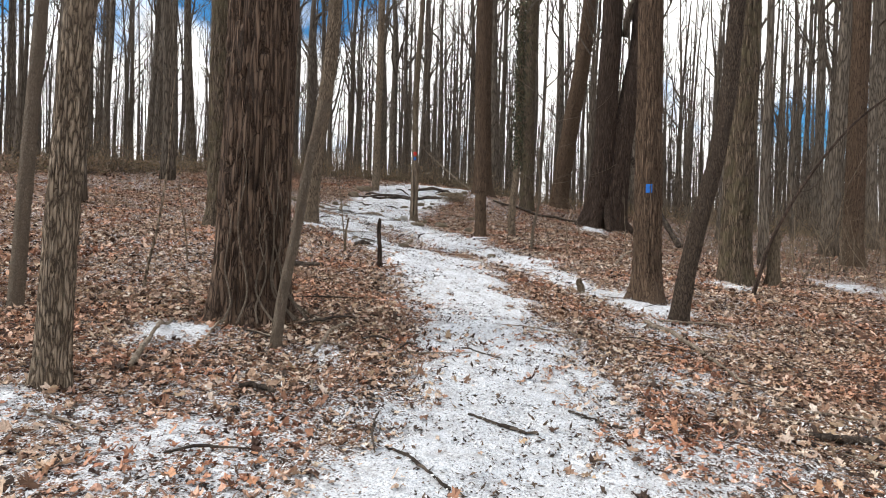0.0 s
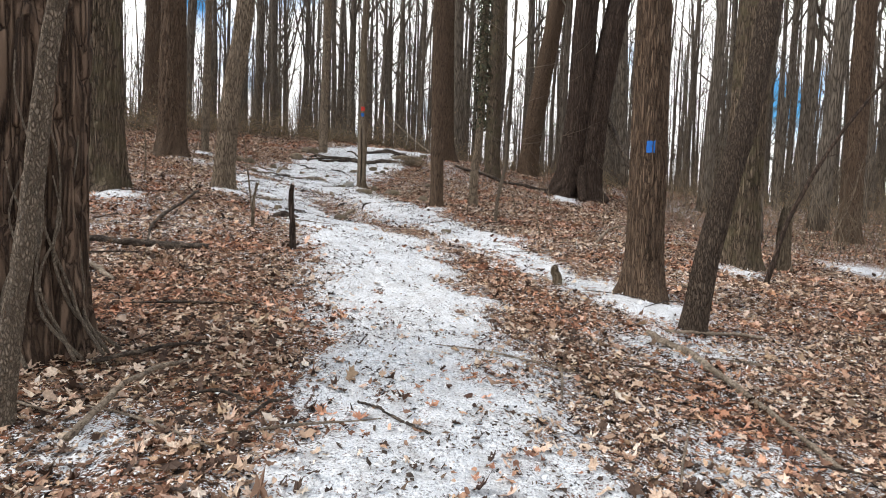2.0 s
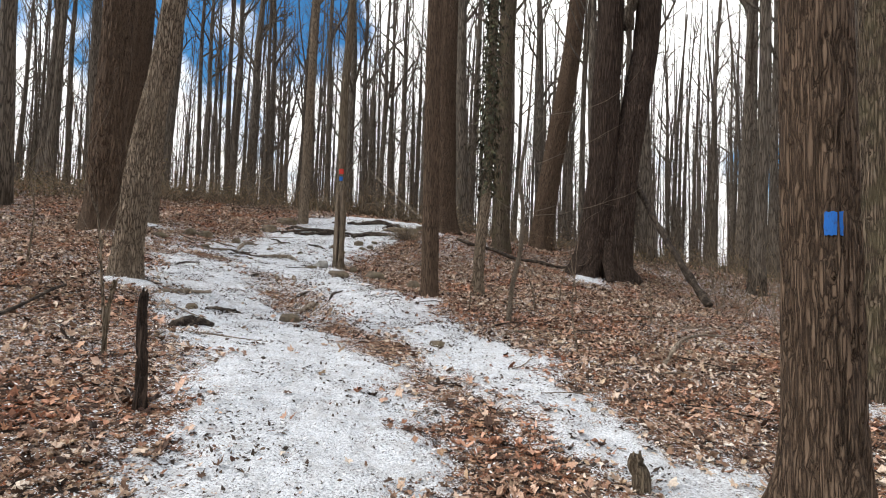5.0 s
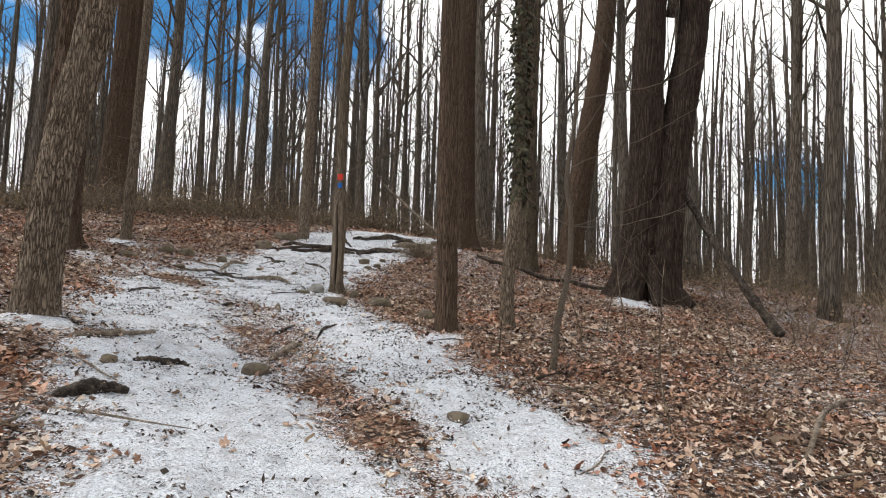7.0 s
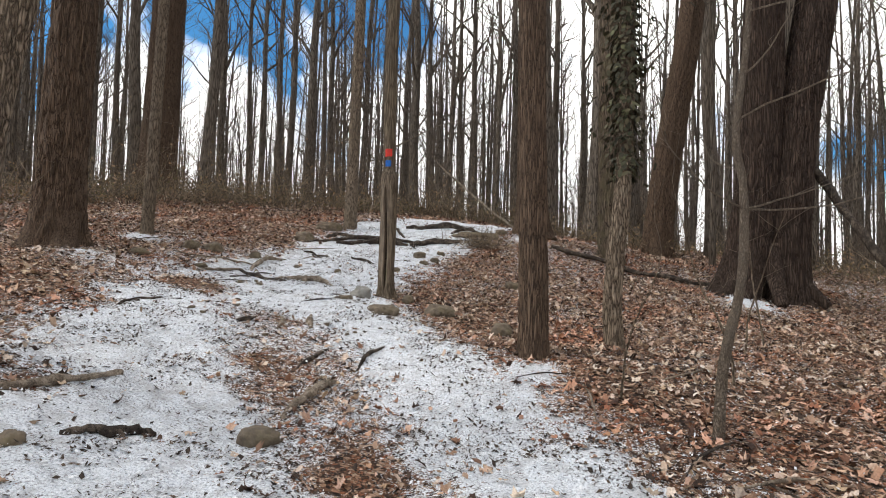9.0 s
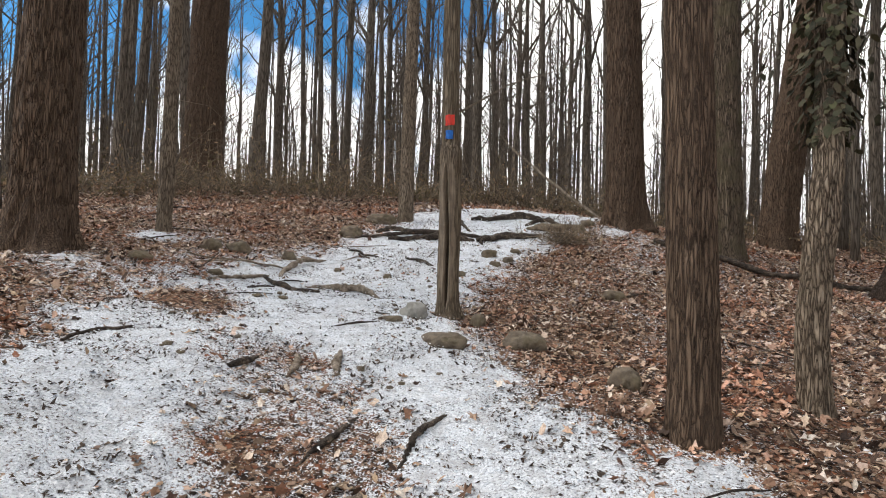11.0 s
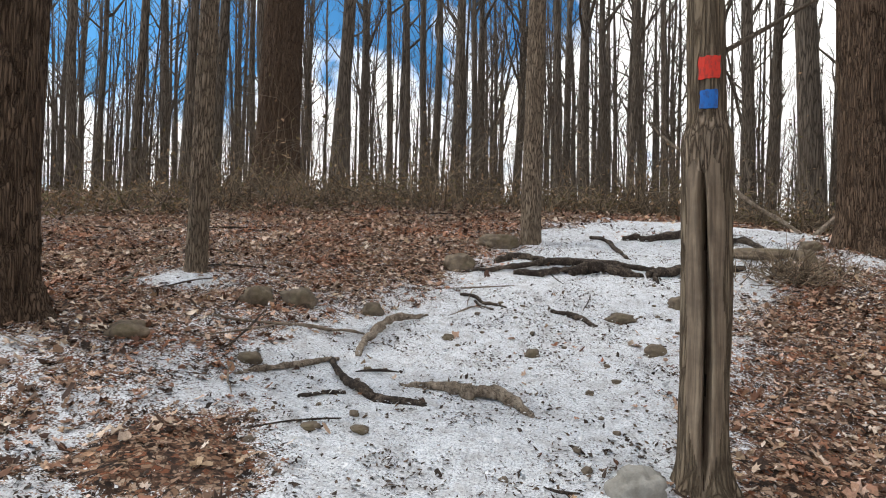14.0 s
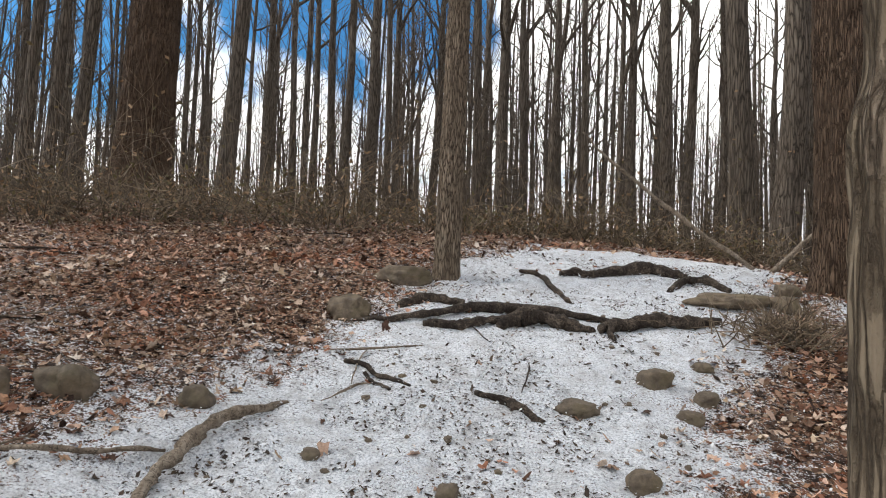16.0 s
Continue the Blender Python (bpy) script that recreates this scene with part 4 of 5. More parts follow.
def undergrowth():
    """Bare thicket of thin stems along the crest and through the wood."""
    rng = random.Random(81)
    stems = Pile()
    spots = []
    edge_x = (-24, -12.8, -10, -7.75, -6.2, -4.85, -1, 3, 7.5, 12, 16, 24)
    edge_y = (14, 19.3, 21.7, 23.4, 24.4, 25.0, 27.0, 27.2, 25.0, 25.4, 23, 18)
    for _ in range(9500):
        x = rng.uniform(-20, 3) if rng.random() < 0.62 else rng.uniform(3, 24)
        y = float(np.interp(x, edge_x, edge_y)) + rng.gammavariate(1.3, 1.7)
        if x > 7.5 and rng.random() < 0.4:
            y -= rng.uniform(0, 7)
        if vnoise(np.array(x * 0.45), np.array(y * 0.45), 82) < 0.22:
            continue
        z = float(land(x, y)) - 0.03
        h = (0.35 + 1.3 * float(vnoise(np.array(x * 0.33), np.array(y * 0.33), 85))) * (0.2 + 1.15 * float(vnoise(np.array(x * 0.9), np.array(y * 0.9), 84)) * rng.random()) * (rng.uniform(1.8, 3.4) if rng.random() < 0.22 else 1.0)
        p, r = limb(rng, (x, y, z), (rng.gauss(0, 0.9), rng.gauss(0, 0.9), 0.9), h, rng.uniform(0.006, 0.013), 0.5, 4)
        tube(stems, p, r, 3, False)
        for _ in range(1):
            k = rng.randint(1, 3)
            q, r2 = limb(rng, p[k], (rng.gauss(0, 1), rng.gauss(0, 1), 0.4), h * 0.7, 0.006, 0.3, 3)
            tube(stems, q, r2, 3, False)
            spots.append(q[-1])
            spots.append(q[1])
        spots.append(p[-1])
    tagged(new("undergrowth", stems.mesh("undergrowth", BRUSHWOOD)), "tangled bare stems of low undergrowth", "undergrowth", "", "stuff")
    nr = np.random.RandomState(83)
    c = np.array(spots)
    c = np.concatenate([c, c + nr.normal(0, 0.09, c.shape)])
    c = c[nr.rand(len(c)) < 0.5]
    n = len(c)
    u, w = nr.normal(0, 1, (n, 3)), nr.normal(0, 1, (n, 3))
    s = nr.uniform(0.025, 0.05, n)[:, None]
    u, w = u / np.linalg.norm(u, axis=1)[:, None] * s, w / np.linalg.norm(w, axis=1)[:, None] * s
    leaves = Pile()
    leaves.add(np.stack([c - u, c + w * 0.6, c + u, c - w * 0.6], 1).reshape(-1, 3), np.arange(4 * n).reshape(-1, 4))
    tagged(new("undergrowth_leaves", leaves.mesh("undergrowth_leaves", BRUSHLEAF, False)), "olive and brown leaves left on the undergrowth", "undergrowth", "", "stuff")


undergrowth()


def slope_thicket():
    """Tall thin shoots and their twigs on the slope that falls away beside the trail."""
    rng = random.Random(86)
    shoots = Pile()
    for _ in range(2100):
        a, d = rng.uniform(24, 60), rng.uniform(9, 55)
        x, y = 2.0 + math.sin(radians(a)) * d, 6 + math.cos(radians(a)) * d
        if x < 6.5 or float(vnoise(np.array(x * 0.3), np.array(y * 0.3), 87)) < 0.3:
            continue
        h = rng.uniform(0.5, 1.4) + 1.6 * rng.random() ** 3
        p, r = limb(rng, (x, y, float(land(x, y)) - 0.05), (rng.gauss(0, 0.25), rng.gauss(0, 0.25), 1), h, rng.uniform(0.004, 0.010), 0.16, 5)
        tube(shoots, p, r, 3, False)
        twigs(shoots, rng, p, 0.006, 5, h * 0.45, 0)
    tagged(new("slope_thicket", shoots.mesh("slope_thicket", BRUSHWOOD)), "thicket of thin bare shoots on the falling slope", "undergrowth", "", "stuff")


slope_thicket()


# ---- stones ----
def stone_mesh(seed, sx, sy, sz, material, sharp=0.35):
    bm = bmesh.new()
    bmesh.ops.create_icosphere(bm, subdivisions=4, radius=1.0)
    off = Vector((seed * 3.1, seed * 1.7, seed * 0.9))
    for v in bm.verts:
        d = v.co.normalized()
        f = 1 + sharp * noise.noise(d * 1.1 + off) + 0.30 * abs(noise.noise(d * 1.9 + off)) - 0.16 * abs(noise.noise(d * 3.6 - off)) + 0.05 * noise.noise(d * 8 + off)
        q = d * f
        q.z = min(q.z, 0.86 + 0.35 * q.x * noise.noise(off) + 0.15 * noise.noise(d * 2.0 - off))
        v.co = Vector((q.x * sx, q.y * sy, q.z * sz))
    me = bpy.data.meshes.new("stone")
    bm.to_mesh(me)
    bm.free()
    me.polygons.foreach_set("use_smooth", np.ones(len(me.polygons), bool))
    me.materials.append(material)
    return me


def stone(x, y, sx, sy, sz, seed, turn=0.0, tilt=0.0, pale=False, label="grey-brown field stone half sunk in the ground", sink=0.35):
    ob = new("stone", stone_mesh(seed, sx, sy, sz * 1.2, ROCK_PALE if pale else ROCK))
    ob.matrix_basis = pose(x, y, z_at(x, y) + sz * (1 - 2 * sink) * 0.8, tilt, 0, turn)
    return tagged(ob, label, "stone", "stones on the trail")


stone(-1.24, 17.83, 0.125, 0.10, 0.10, 1, 10, 0, True, "pale rounded stone in the snow by the blazed tree", 0.2)
stone(-0.79, 17.03, 0.17, 0.12, 0.085, 2, 5, 0, False, "flat brown stone at the trail's edge")
stone(-0.08, 17.25, 0.18, 0.12, 0.10, 3, -8, 0, False, "mossy brown stone among leaves")
stone(0.72, 16.5, 0.115, 0.10, 0.10, 4, 15, 0, False, "blocky grey-brown stone among leaves on the bank", 0.25)
stone(-4.65, 19.5, 0.14, 0.12, 0.11, 5, 20)
stone(-4.42, 19.85, 0.19, 0.13, 0.12, 6, -10, 0, False, "brown angular stone on the leafy bank")
stone(-4.75, 18.15, 0.15, 0.11, 0.09, 7, 0)
stone(-3.45, 22.0, 0.18, 0.15, 0.15, 8, 30, 15, False, "leaning brown stone at the head of the rise")
stone(-3.2, 23.02, 0.26, 0.16, 0.13, 9, 10, 0, False, "dark flat stone beside a slim tree")
stone(-3.75, 20.15, 0.10, 0.09, 0.09, 10, 0)
stone(-2.08, 19.7, 0.055, 0.05, 0.045, 11, 0)
stone(-1.12, 19.98, 0.085, 0.075, 0.07, 12, 30, 0, False, "small dark angular stone in the snow")
stone(-0.85, 21.3, 0.12, 0.11, 0.085, 13, 15, 0, False, "rounded dark stone in the snow")
stone(-0.53, 21.15, 0.08, 0.08, 0.06, 14, 60)
stone(-0.44, 21.62, 0.08, 0.07, 0.045, 15, 0)
stone(-0.7, 20.82, 0.085, 0.06, 0.045, 16, 0)
stone(-1.41, 20.74, 0.14, 0.10, 0.06, 17, -20, 0, False, "flat grey stone in the snow")
stone(0.12, 22.98, 0.38, 0.22, 0.07, 18, 8, 0, False, "broad flat slab at the head of the trail")
stone(0.8, 23.4, 0.14, 0.1, 0.09, 19, 8)
stone(0.62, 22.92, 0.14, 0.12, 0.1, 20, 8)
stone(-0.92, 13.45, 0.13, 0.09, 0.075, 21, 10, 0, False, "buff stone in the trail")
stone(-1.92, 12.64, 0.06, 0.05, 0.04, 22)
stone(1.03, 12.25, 0.08, 0.06, 0.05, 23)
stone(0.95, 19.75, 0.14, 0.1, 0.09, 25)
stone(-0.58, 17.85, 0.08, 0.08, 0.08, 26)
stone(-1.38, 17.5, 0.09, 0.07, 0.035, 27)
stone(-3.9, 18.42, 0.09, 0.07, 0.05, 28)
stone(-2.87, 19.85, 0.05, 0.04, 0.035, 29)
stone(-3.0, 17.78, 0.06, 0.05, 0.02, 30)
stone(-2.74, 17.9, 0.05, 0.045, 0.025, 31)
rs = random.Random(91)
for k in range(64):
    x, y = rs.uniform(-3.4, -0.6), rs.uniform(15.5, 23.0)
    s = rs.uniform(0.010, 0.028)
    stone(x, y, s * 1.3, s, s * 0.7, 100 + k, rs.uniform(0, 180), 0, False, "small dark pebble in the snow")


# ---- roots, logs and sticks ----
def lying(name, points, radii, label, category, material, seed, sides=12, group="", steps=None, knots=True):
    """A root, log or stick that follows the ground; points are x, y and height of its axis above the ground."""
    p = spline(points, steps or max(14, len(points) * 12))
    rng = np.random.RandomState(seed)
    k = len(p)
    g = relief(p[:, 0], p[:, 1])
    g = np.convolve(np.pad(g, 2, mode="edge"), np.ones(5) / 5, "valid")
    p = np.stack([p[:, 0] + rng.normal(0, 0.004, k), p[:, 1] + rng.normal(0, 0.004, k), g + p[:, 2]], -1)
    o = p[k // 2].copy()
    o[2] = z_at(o[0], o[1])
    r = np.interp(np.linspace(0, 1, k), np.linspace(0, 1, len(radii)), radii) * (1 + (rng.normal(0, 0.05, k) + 0.55 * (vnoise(np.arange(k) * 0.3, np.full(k, 0.5), seed) - 0.5)) * knots)
    pile = Pile()
    tube(pile, p - o, r, sides, True, lambda th, i: np.asarray(radii).max() * (0.45 * (vnoise(th / 6.2832 * 5, i * 0.3, seed, 5) - 0.5) + 0.22 * (vnoise(th / 6.2832 * 11, i * 0.8, seed + 1, 11) - 0.5)))
    ob = new(name, pile.mesh(name, material))
    ob.matrix_basis = pose(*o)
    return tagged(ob, label, category, group)


R = "exposed roots across the trail"
lying("root", [(-3.40, 19.1, -0.03), (-3.47, 19.4, 0.05), (-3.5, 19.75, 0.08), (-3.41, 20.05, 0.06), (-3.28, 20.42, 0.0)], [0.022, 0.034, 0.040, 0.032, 0.014], "bowed pale root arching out of the snow", "root", LIMBWOOD, 201, 14, R)
lying("root", [(-3.85, 18.2, 0.0), (-3.71, 18.38, 0.02), (-3.6, 18.58, 0.025), (-3.42, 18.86, 0.015)], [0.012, 0.022, 0.025, 0.015], "thin pale root on the snow", "root", LIMBWOOD, 202, 10, R)
lying("root", [(-3.47, 18.83, 0.01), (-3.23, 18.57, 0.03), (-2.99, 18.38, 0.03), (-2.8, 18.37, 0.025), (-2.53, 18.41, 0.0)], [0.02, 0.03, 0.03, 0.03, 0.015], "dark kinked root on the snow", "root", ROOTWOOD, 203, 10, R)
lying("root", [(-2.85, 18.72, -0.01), (-2.61, 18.78, 0.02), (-2.34, 18.71, 0.035), (-2.15, 18.74, 0.05), (-1.88, 18.64, 0.0)], [0.02, 0.035, 0.045, 0.055, 0.03], "thick root humping out of the snow", "root", LIMBWOOD, 204, 14, R)
lying("root", [(-3.29, 18.11, 0.01), (-3.06, 18.29, 0.01)], [0.012, 0.014], "short dark root on the snow", "root", ROOTWOOD, 240, 8, R)
lying("root", [(-3.4, 21.92, 0.0), (-3.06, 21.9, 0.03), (-2.69, 22.07, 0.045), (-2.26, 22.36, 0.05), (-1.68, 22.52, 0.05), (-1.02, 22.48, 0.02)], [0.02, 0.03, 0.04, 0.045, 0.045, 0.03], "long dark root across the trail", "root", ROOTWOOD, 205, 12, R)
lying("root", [(-3.04, 22.3, 0.02), (-2.77, 22.5, 0.04), (-2.43, 22.48, 0.03)], [0.04, 0.055, 0.03], "short dark root knuckle", "root", ROOTWOOD, 206, 12, R)
lying("root", [(-2.71, 21.94, 0.01), (-2.36, 22.01, 0.04), (-1.98, 22.2, 0.04)], [0.035, 0.05, 0.03], "dark twisted root across the trail", "root", ROOTWOOD, 207, 12, R)
lying("root", [(-2.04, 22.05, 0.02), (-1.83, 22.2, 0.08), (-1.54, 22.2, 0.06), (-1.22, 22.18, 0.02)], [0.05, 0.08, 0.06, 0.035], "knobbly root burl in the snow", "root", ROOTWOOD, 208, 14, R)
lying("root", [(-1.17, 22.19, 0.02), (-1.01, 22.34, 0.05), (-0.67, 22.36, 0.06), (-0.38, 22.36, 0.05), (-0.08, 22.51, 0.01)], [0.045, 0.055, 0.065, 0.06, 0.03], "thick dark root across the trail", "root", ROOTWOOD, 209, 12, R)
lying("root", [(-1.05, 22.3, 0.05), (-1.08, 22.15, 0.03), (-1.05, 21.98, -0.02)], [0.035, 0.03, 0.02], "short forked root end", "root", ROOTWOOD, 210, 10, R)
lying("log", [(-1.5, 23.85, 0.03), (-1.04, 23.94, 0.05), (-0.44, 24.1, 0.06), (-0.06, 23.96, 0.03)], [0.04, 0.06, 0.07, 0.045], "fallen bark-stripped log at the head of the trail", "log", ROOTWOOD, 211, 14)
lying("log", [(-0.35, 23.4, 0.01), (-0.13, 23.7, 0.05), (0.09, 23.68, 0.05), (0.27, 23.49, 0.01)], [0.03, 0.045, 0.045, 0.03], "curved dead limb beside the slab", "log", ROOTWOOD, 212, 12)
lying("stick", [(-1.97, 23.81, 0.02), (-1.7, 23.72, 0.03), (-1.6, 23.37, 0.03), (-1.42, 22.94, 0.02)], [0.025, 0.03, 0.03, 0.025], "broken dead branch in the snow", "stick", ROOTWOOD, 213, 10)
lying("stick", [(-3.14, 21.1, 0.015), (-2.89, 21.03, 0.02), (-2.56, 20.85, 0.01)], [0.015, 0.02, 0.01], "dark broken stick in the snow", "stick", ROOTWOOD, 214, 10)
lying("stick", [(-2.94, 20.98, 0.015), (-2.69, 20.78, 0.01)], [0.015, 0.01], "short dark stick in the snow", "stick", ROOTWOOD, 215, 8)
lying("root", [(-2.09, 20.85, 0.005), (-1.86, 20.76, 0.02), (-1.62, 20.6, 0.0)], [0.02, 0.035, 0.02], "dark root hump in the snow", "root", ROOTWOOD, 216, 10, R)
lying("root", [(-2.12, 15.75, 0.0), (-2.05, 15.9, 0.03), (-2.08, 16.1, 0.0)], [0.02, 0.025, 0.015], "dark root tip in the snow", "root", ROOTWOOD, 241, 10, R)
lying("root", [(-1.71, 15.85, 0.0), (-1.73, 16.05, 0.03), (-1.84, 16.32, 0.01)], [0.012, 0.03, 0.014], "brown root stub in the trail", "root", LIMBWOOD, 242, 10, R)
lying("root", [(-1.38, 16.0, 0.0), (-1.46, 16.18, 0.03), (-1.53, 16.45, 0.02)], [0.014, 0.032, 0.016], "brown root stub across the trail", "root", LIMBWOOD, 243, 10, R)
lying("root", [(-2.5, 13.0, 0.0), (-2.3, 13.35, 0.035), (-2.12, 13.85, 0.0)], [0.03, 0.035, 0.02], "pale root at the trail's edge", "root", LIMBWOOD, 222, 10, R)
lying("root", [(-1.84, 12.88, 0.0), (-1.62, 13.1, 0.03), (-1.5, 13.25, 0.0)], [0.02, 0.035, 0.02], "dark root knuckle in the snow", "root", ROOTWOOD, 244, 10, R)
lying("stick", [(-3.3, 15.55, 0.02), (-3.27, 15.85, 0.03), (-3.1, 16.05, 0.02)], [0.012, 0.018, 0.01], "dark stick at the trail's edge", "stick", ROOTWOOD, 245, 8)
lying("dead_limb", [(1.25, 25.8, 0.02), (0.6, 25.95, 0.42), (-0.2, 26.1, 1.0), (-0.8, 26.2, 1.45), (-1.15, 26.25, 1.8)], [0.035, 0.035, 0.03, 0.022, 0.012], "long dead limb propped up over the brush", "branch", LIMBWOOD, 246, 8)
lying("dead_limb", [(1.3, 25.3, 0.02), (1.65, 25.35, 0.4), (2.1, 25.4, 0.9)], [0.035, 0.035, 0.03], "pale broken pole standing in the brush", "branch", LIMBWOOD, 247, 8)
lying("stick", [(1.9, 22.6, 0.05), (2.8, 22.4, 0.06), (4.2, 22.2, 0.05), (5.2, 22.1, 0.04)], [0.05, 0.06, 0.05, 0.03], "long fallen limb along the bank", "stick", ROOTWOOD, 217, 10)
lying("log", [(2.58, 7.35, 0.03), (2.64, 6.9, 0.04), (2.70, 6.4, 0.035), (2.74, 5.75, 0.03), (2.70, 5.1, 0.02)], [0.024, 0.028, 0.023, 0.017, 0.012], "long tapering fallen limb beside the leaning tree", "log", LIMBWOOD, 218, 12)
lying("stick", [(2.75, 7.35, 0.03), (3.2, 7.4, 0.03), (3.7, 7.38, 0.03)], [0.015, 0.018, 0.012], "thin fallen stick beside the log", "stick", LIMBWOOD, 219, 8)
lying("root", [(-0.76, 14.72, 0.03), (-0.86, 14.5, 0.045), (-0.93, 14.2, 0.025), (-0.97, 13.95, -0.01)], [0.02, 0.035, 0.03, 0.012], "stub of dead root in the trail", "root", LIMBWOOD, 220, 12, R)
lying("root", [(-1.8, 11.75, 0.0), (-1.63, 11.95, 0.045), (-1.47, 12.1, 0.0)], [0.04, 0.06, 0.03], "dark root knuckle beside the trail", "root", ROOTWOOD, 221, 12, R)
lying("stick", [(-4.6, 18.85, 0.03), (-3.9, 19.3, 0.04), (-3.6, 19.65, 0.03)], [0.008, 0.015, 0.011], "long dead stick on the leaves", "stick", LIMBWOOD, 223, 8)
lying("stick", [(0.2, 3.77, 0.012), (0.44, 3.65, 0.014), (0.62, 3.56, 0.014)], [0.006, 0.012, 0.009], "dark stick on the snow", "stick", ROOTWOOD, 224, 8)
lying("stick", [(0.14, 5.55, 0.01), (0.33, 5.3, 0.012), (0.54, 5.08, 0.012)], [0.005, 0.009, 0.006], "thin dark twig on the snow", "stick", ROOTWOOD, 225, 8)
lying("stick", [(-0.25, 3.14, 0.01), (-0.1, 2.95, 0.014), (0.06, 2.73, 0.012)], [0.006, 0.01, 0.008], "dark stick on the snow", "stick", ROOTWOOD, 226, 8)
lying("stick", [(0.9, 4.0, 0.012), (1.05, 3.88, 0.016), (1.24, 3.85, 0.012)], [0.007, 0.012, 0.006], "crooked dark stick at the trail's edge", "stick", ROOTWOOD, 227, 8)
lying("stick", [(-2.12, 3.98, 0.03), (-2.25, 4.4, 0.06), (-2.38, 4.9, 0.10), (-2.47, 5.35, 0.05)], [0.02, 0.02, 0.016, 0.01], "pale dead stick among the leaves", "stick", LIMBWOOD, 228, 8)
lying("stick", [(2.55, 3.98, 0.02), (2.75, 3.93, 0.03), (3.0, 3.9, 0.02)], [0.02, 0.03, 0.02], "dark rotting branch in the leaves", "stick", ROOTWOOD, 229, 10)
lying("stick", [(3.45, 11.75, 0.02), (3.6, 11.9, 0.08), (3.85, 12.15, 0.22), (4.3, 12.5, 0.30), (4.7, 12.7, 0.28)], [0.018, 0.022, 0.016, 0.008], "crooked fallen branch on the leafy slope", "stick", LIMBWOOD, 230, 8)
lying("stick", [(-2.53, 8.95, 0.03), (-2.85, 10.0, 0.05), (-3.09, 12.1, 0.10)], [0.012, 0.022, 0.018], "long thin fallen branch on the leaves", "stick", ROOTWOOD, 231, 8)
lying("log", [(-3.0, 8.6, 0.03), (-2.3, 8.75, 0.05), (-1.8, 8.8, 0.03)], [0.03, 0.05, 0.03], "dark rotting branch among leaves", "log", ROOTWOOD, 232, 10)
lying("root", [(-0.5, 15.6, 0.0), (-0.62, 15.35, 0.02), (-0.66, 15.05, -0.01)], [0.012, 0.022, 0.01], "dark root stub in the trail", "root", ROOTWOOD, 233, 10, R)
lying("root", [(-1.05, 15.5, 0.0), (-1.1, 15.2, 0.018), (-1.2, 14.9, -0.01)], [0.01, 0.02, 0.01], "dark root stub in the trail", "root", ROOTWOOD, 234, 10, R)
lying("leaning_log", [(8.0, 19.55, 0.05), (7.55, 20.6, 1.1), (7.0, 22.0, 2.75)], [0.10, 0.10, 0.07], "dead limb leaning against the twin tree", "log", ROOTWOOD, 235, 12)
for k, (x, y, a, b, n) in enumerate(((-1, 3, 1.2, 2.5, 14), (2.6, 5, 1.6, 2.5, 16), (-2.6, 9.5, 1.5, 3.0, 12), (3.8, 11, 2.2, 3, 14), (3.5, 15, 2.5, 2.5, 14), (-5.2, 18, 1.5, 3, 12), (-6, 22, 3, 3, 16), (1.2, 19.5, 1.5, 2, 12), (-2.2, 19, 1.2, 3, 7))):
    for j in range(n):
        px, py, t, ln = x + rs.uniform(-a, a), y + rs.uniform(-b, b), rs.uniform(0, 6.28), rs.uniform(0.15, 0.6) * (0.5 if k == 8 else 1)
        c, s = math.cos(t) * ln, math.sin(t) * ln
        lying("twig", [(px - c, py - s, 0.015), (px + rs.uniform(-0.06, 0.06), py + rs.uniform(-0.06, 0.06), 0.03), (px + c, py + s, 0.02)], [0.004, rs.uniform(0.006, 0.013), 0.004], "thin dead twig lying on the forest floor", "twig", rs.choice((ROOTWOOD, LIMBWOOD)), 300 + k * 20 + j, 6, "twigs on the ground", 8)


lying("stick", [(-1.35, 5.6, 0.05), (-1.1, 5.85, 0.08), (-0.87, 6.08, 0.04)], [0.012, 0.014, 0.008], "thin brown stick on the leaves by the oak", "stick", ROOTWOOD, 251, 8)
lying("stick", [(-1.05, 4.82, 0.04), (-0.98, 5.2, 0.10), (-0.92, 5.55, 0.08), (-0.9, 5.8, 0.03)], [0.014, 0.015, 0.011, 0.006], "brown branch propped on the leaves by the oak", "stick", LIMBWOOD, 252, 8)
lying("stick", [(-0.7, 5.3, 0.03), (-0.56, 5.33, 0.05), (-0.42, 5.3, 0.03)], [0.008, 0.010, 0.006], "short dark stick among leaves", "stick", ROOTWOOD, 253, 8)
lying("stick", [(-0.36, 5.12, 0.03), (-0.3, 5.3, 0.06), (-0.22, 5.52, 0.03)], [0.008, 0.010, 0.006], "short dark stick at the trail's edge", "stick", ROOTWOOD, 254, 8)
lying("stick", [(-2.6, 7.8, 0.04), (-2.3, 7.5, 0.06), (-2.05, 7.25, 0.03)], [0.016, 0.02, 0.012], "brown fallen branch on the leafy bank", "stick", LIMBWOOD, 255, 8)
lying("stick", [(-1.36, 3.95, 0.03), (-1.22, 3.93, 0.05), (-1.1, 3.88, 0.03)], [0.016, 0.022, 0.014], "dark rotting stick among the leaves", "stick", ROOTWOOD, 256, 8)


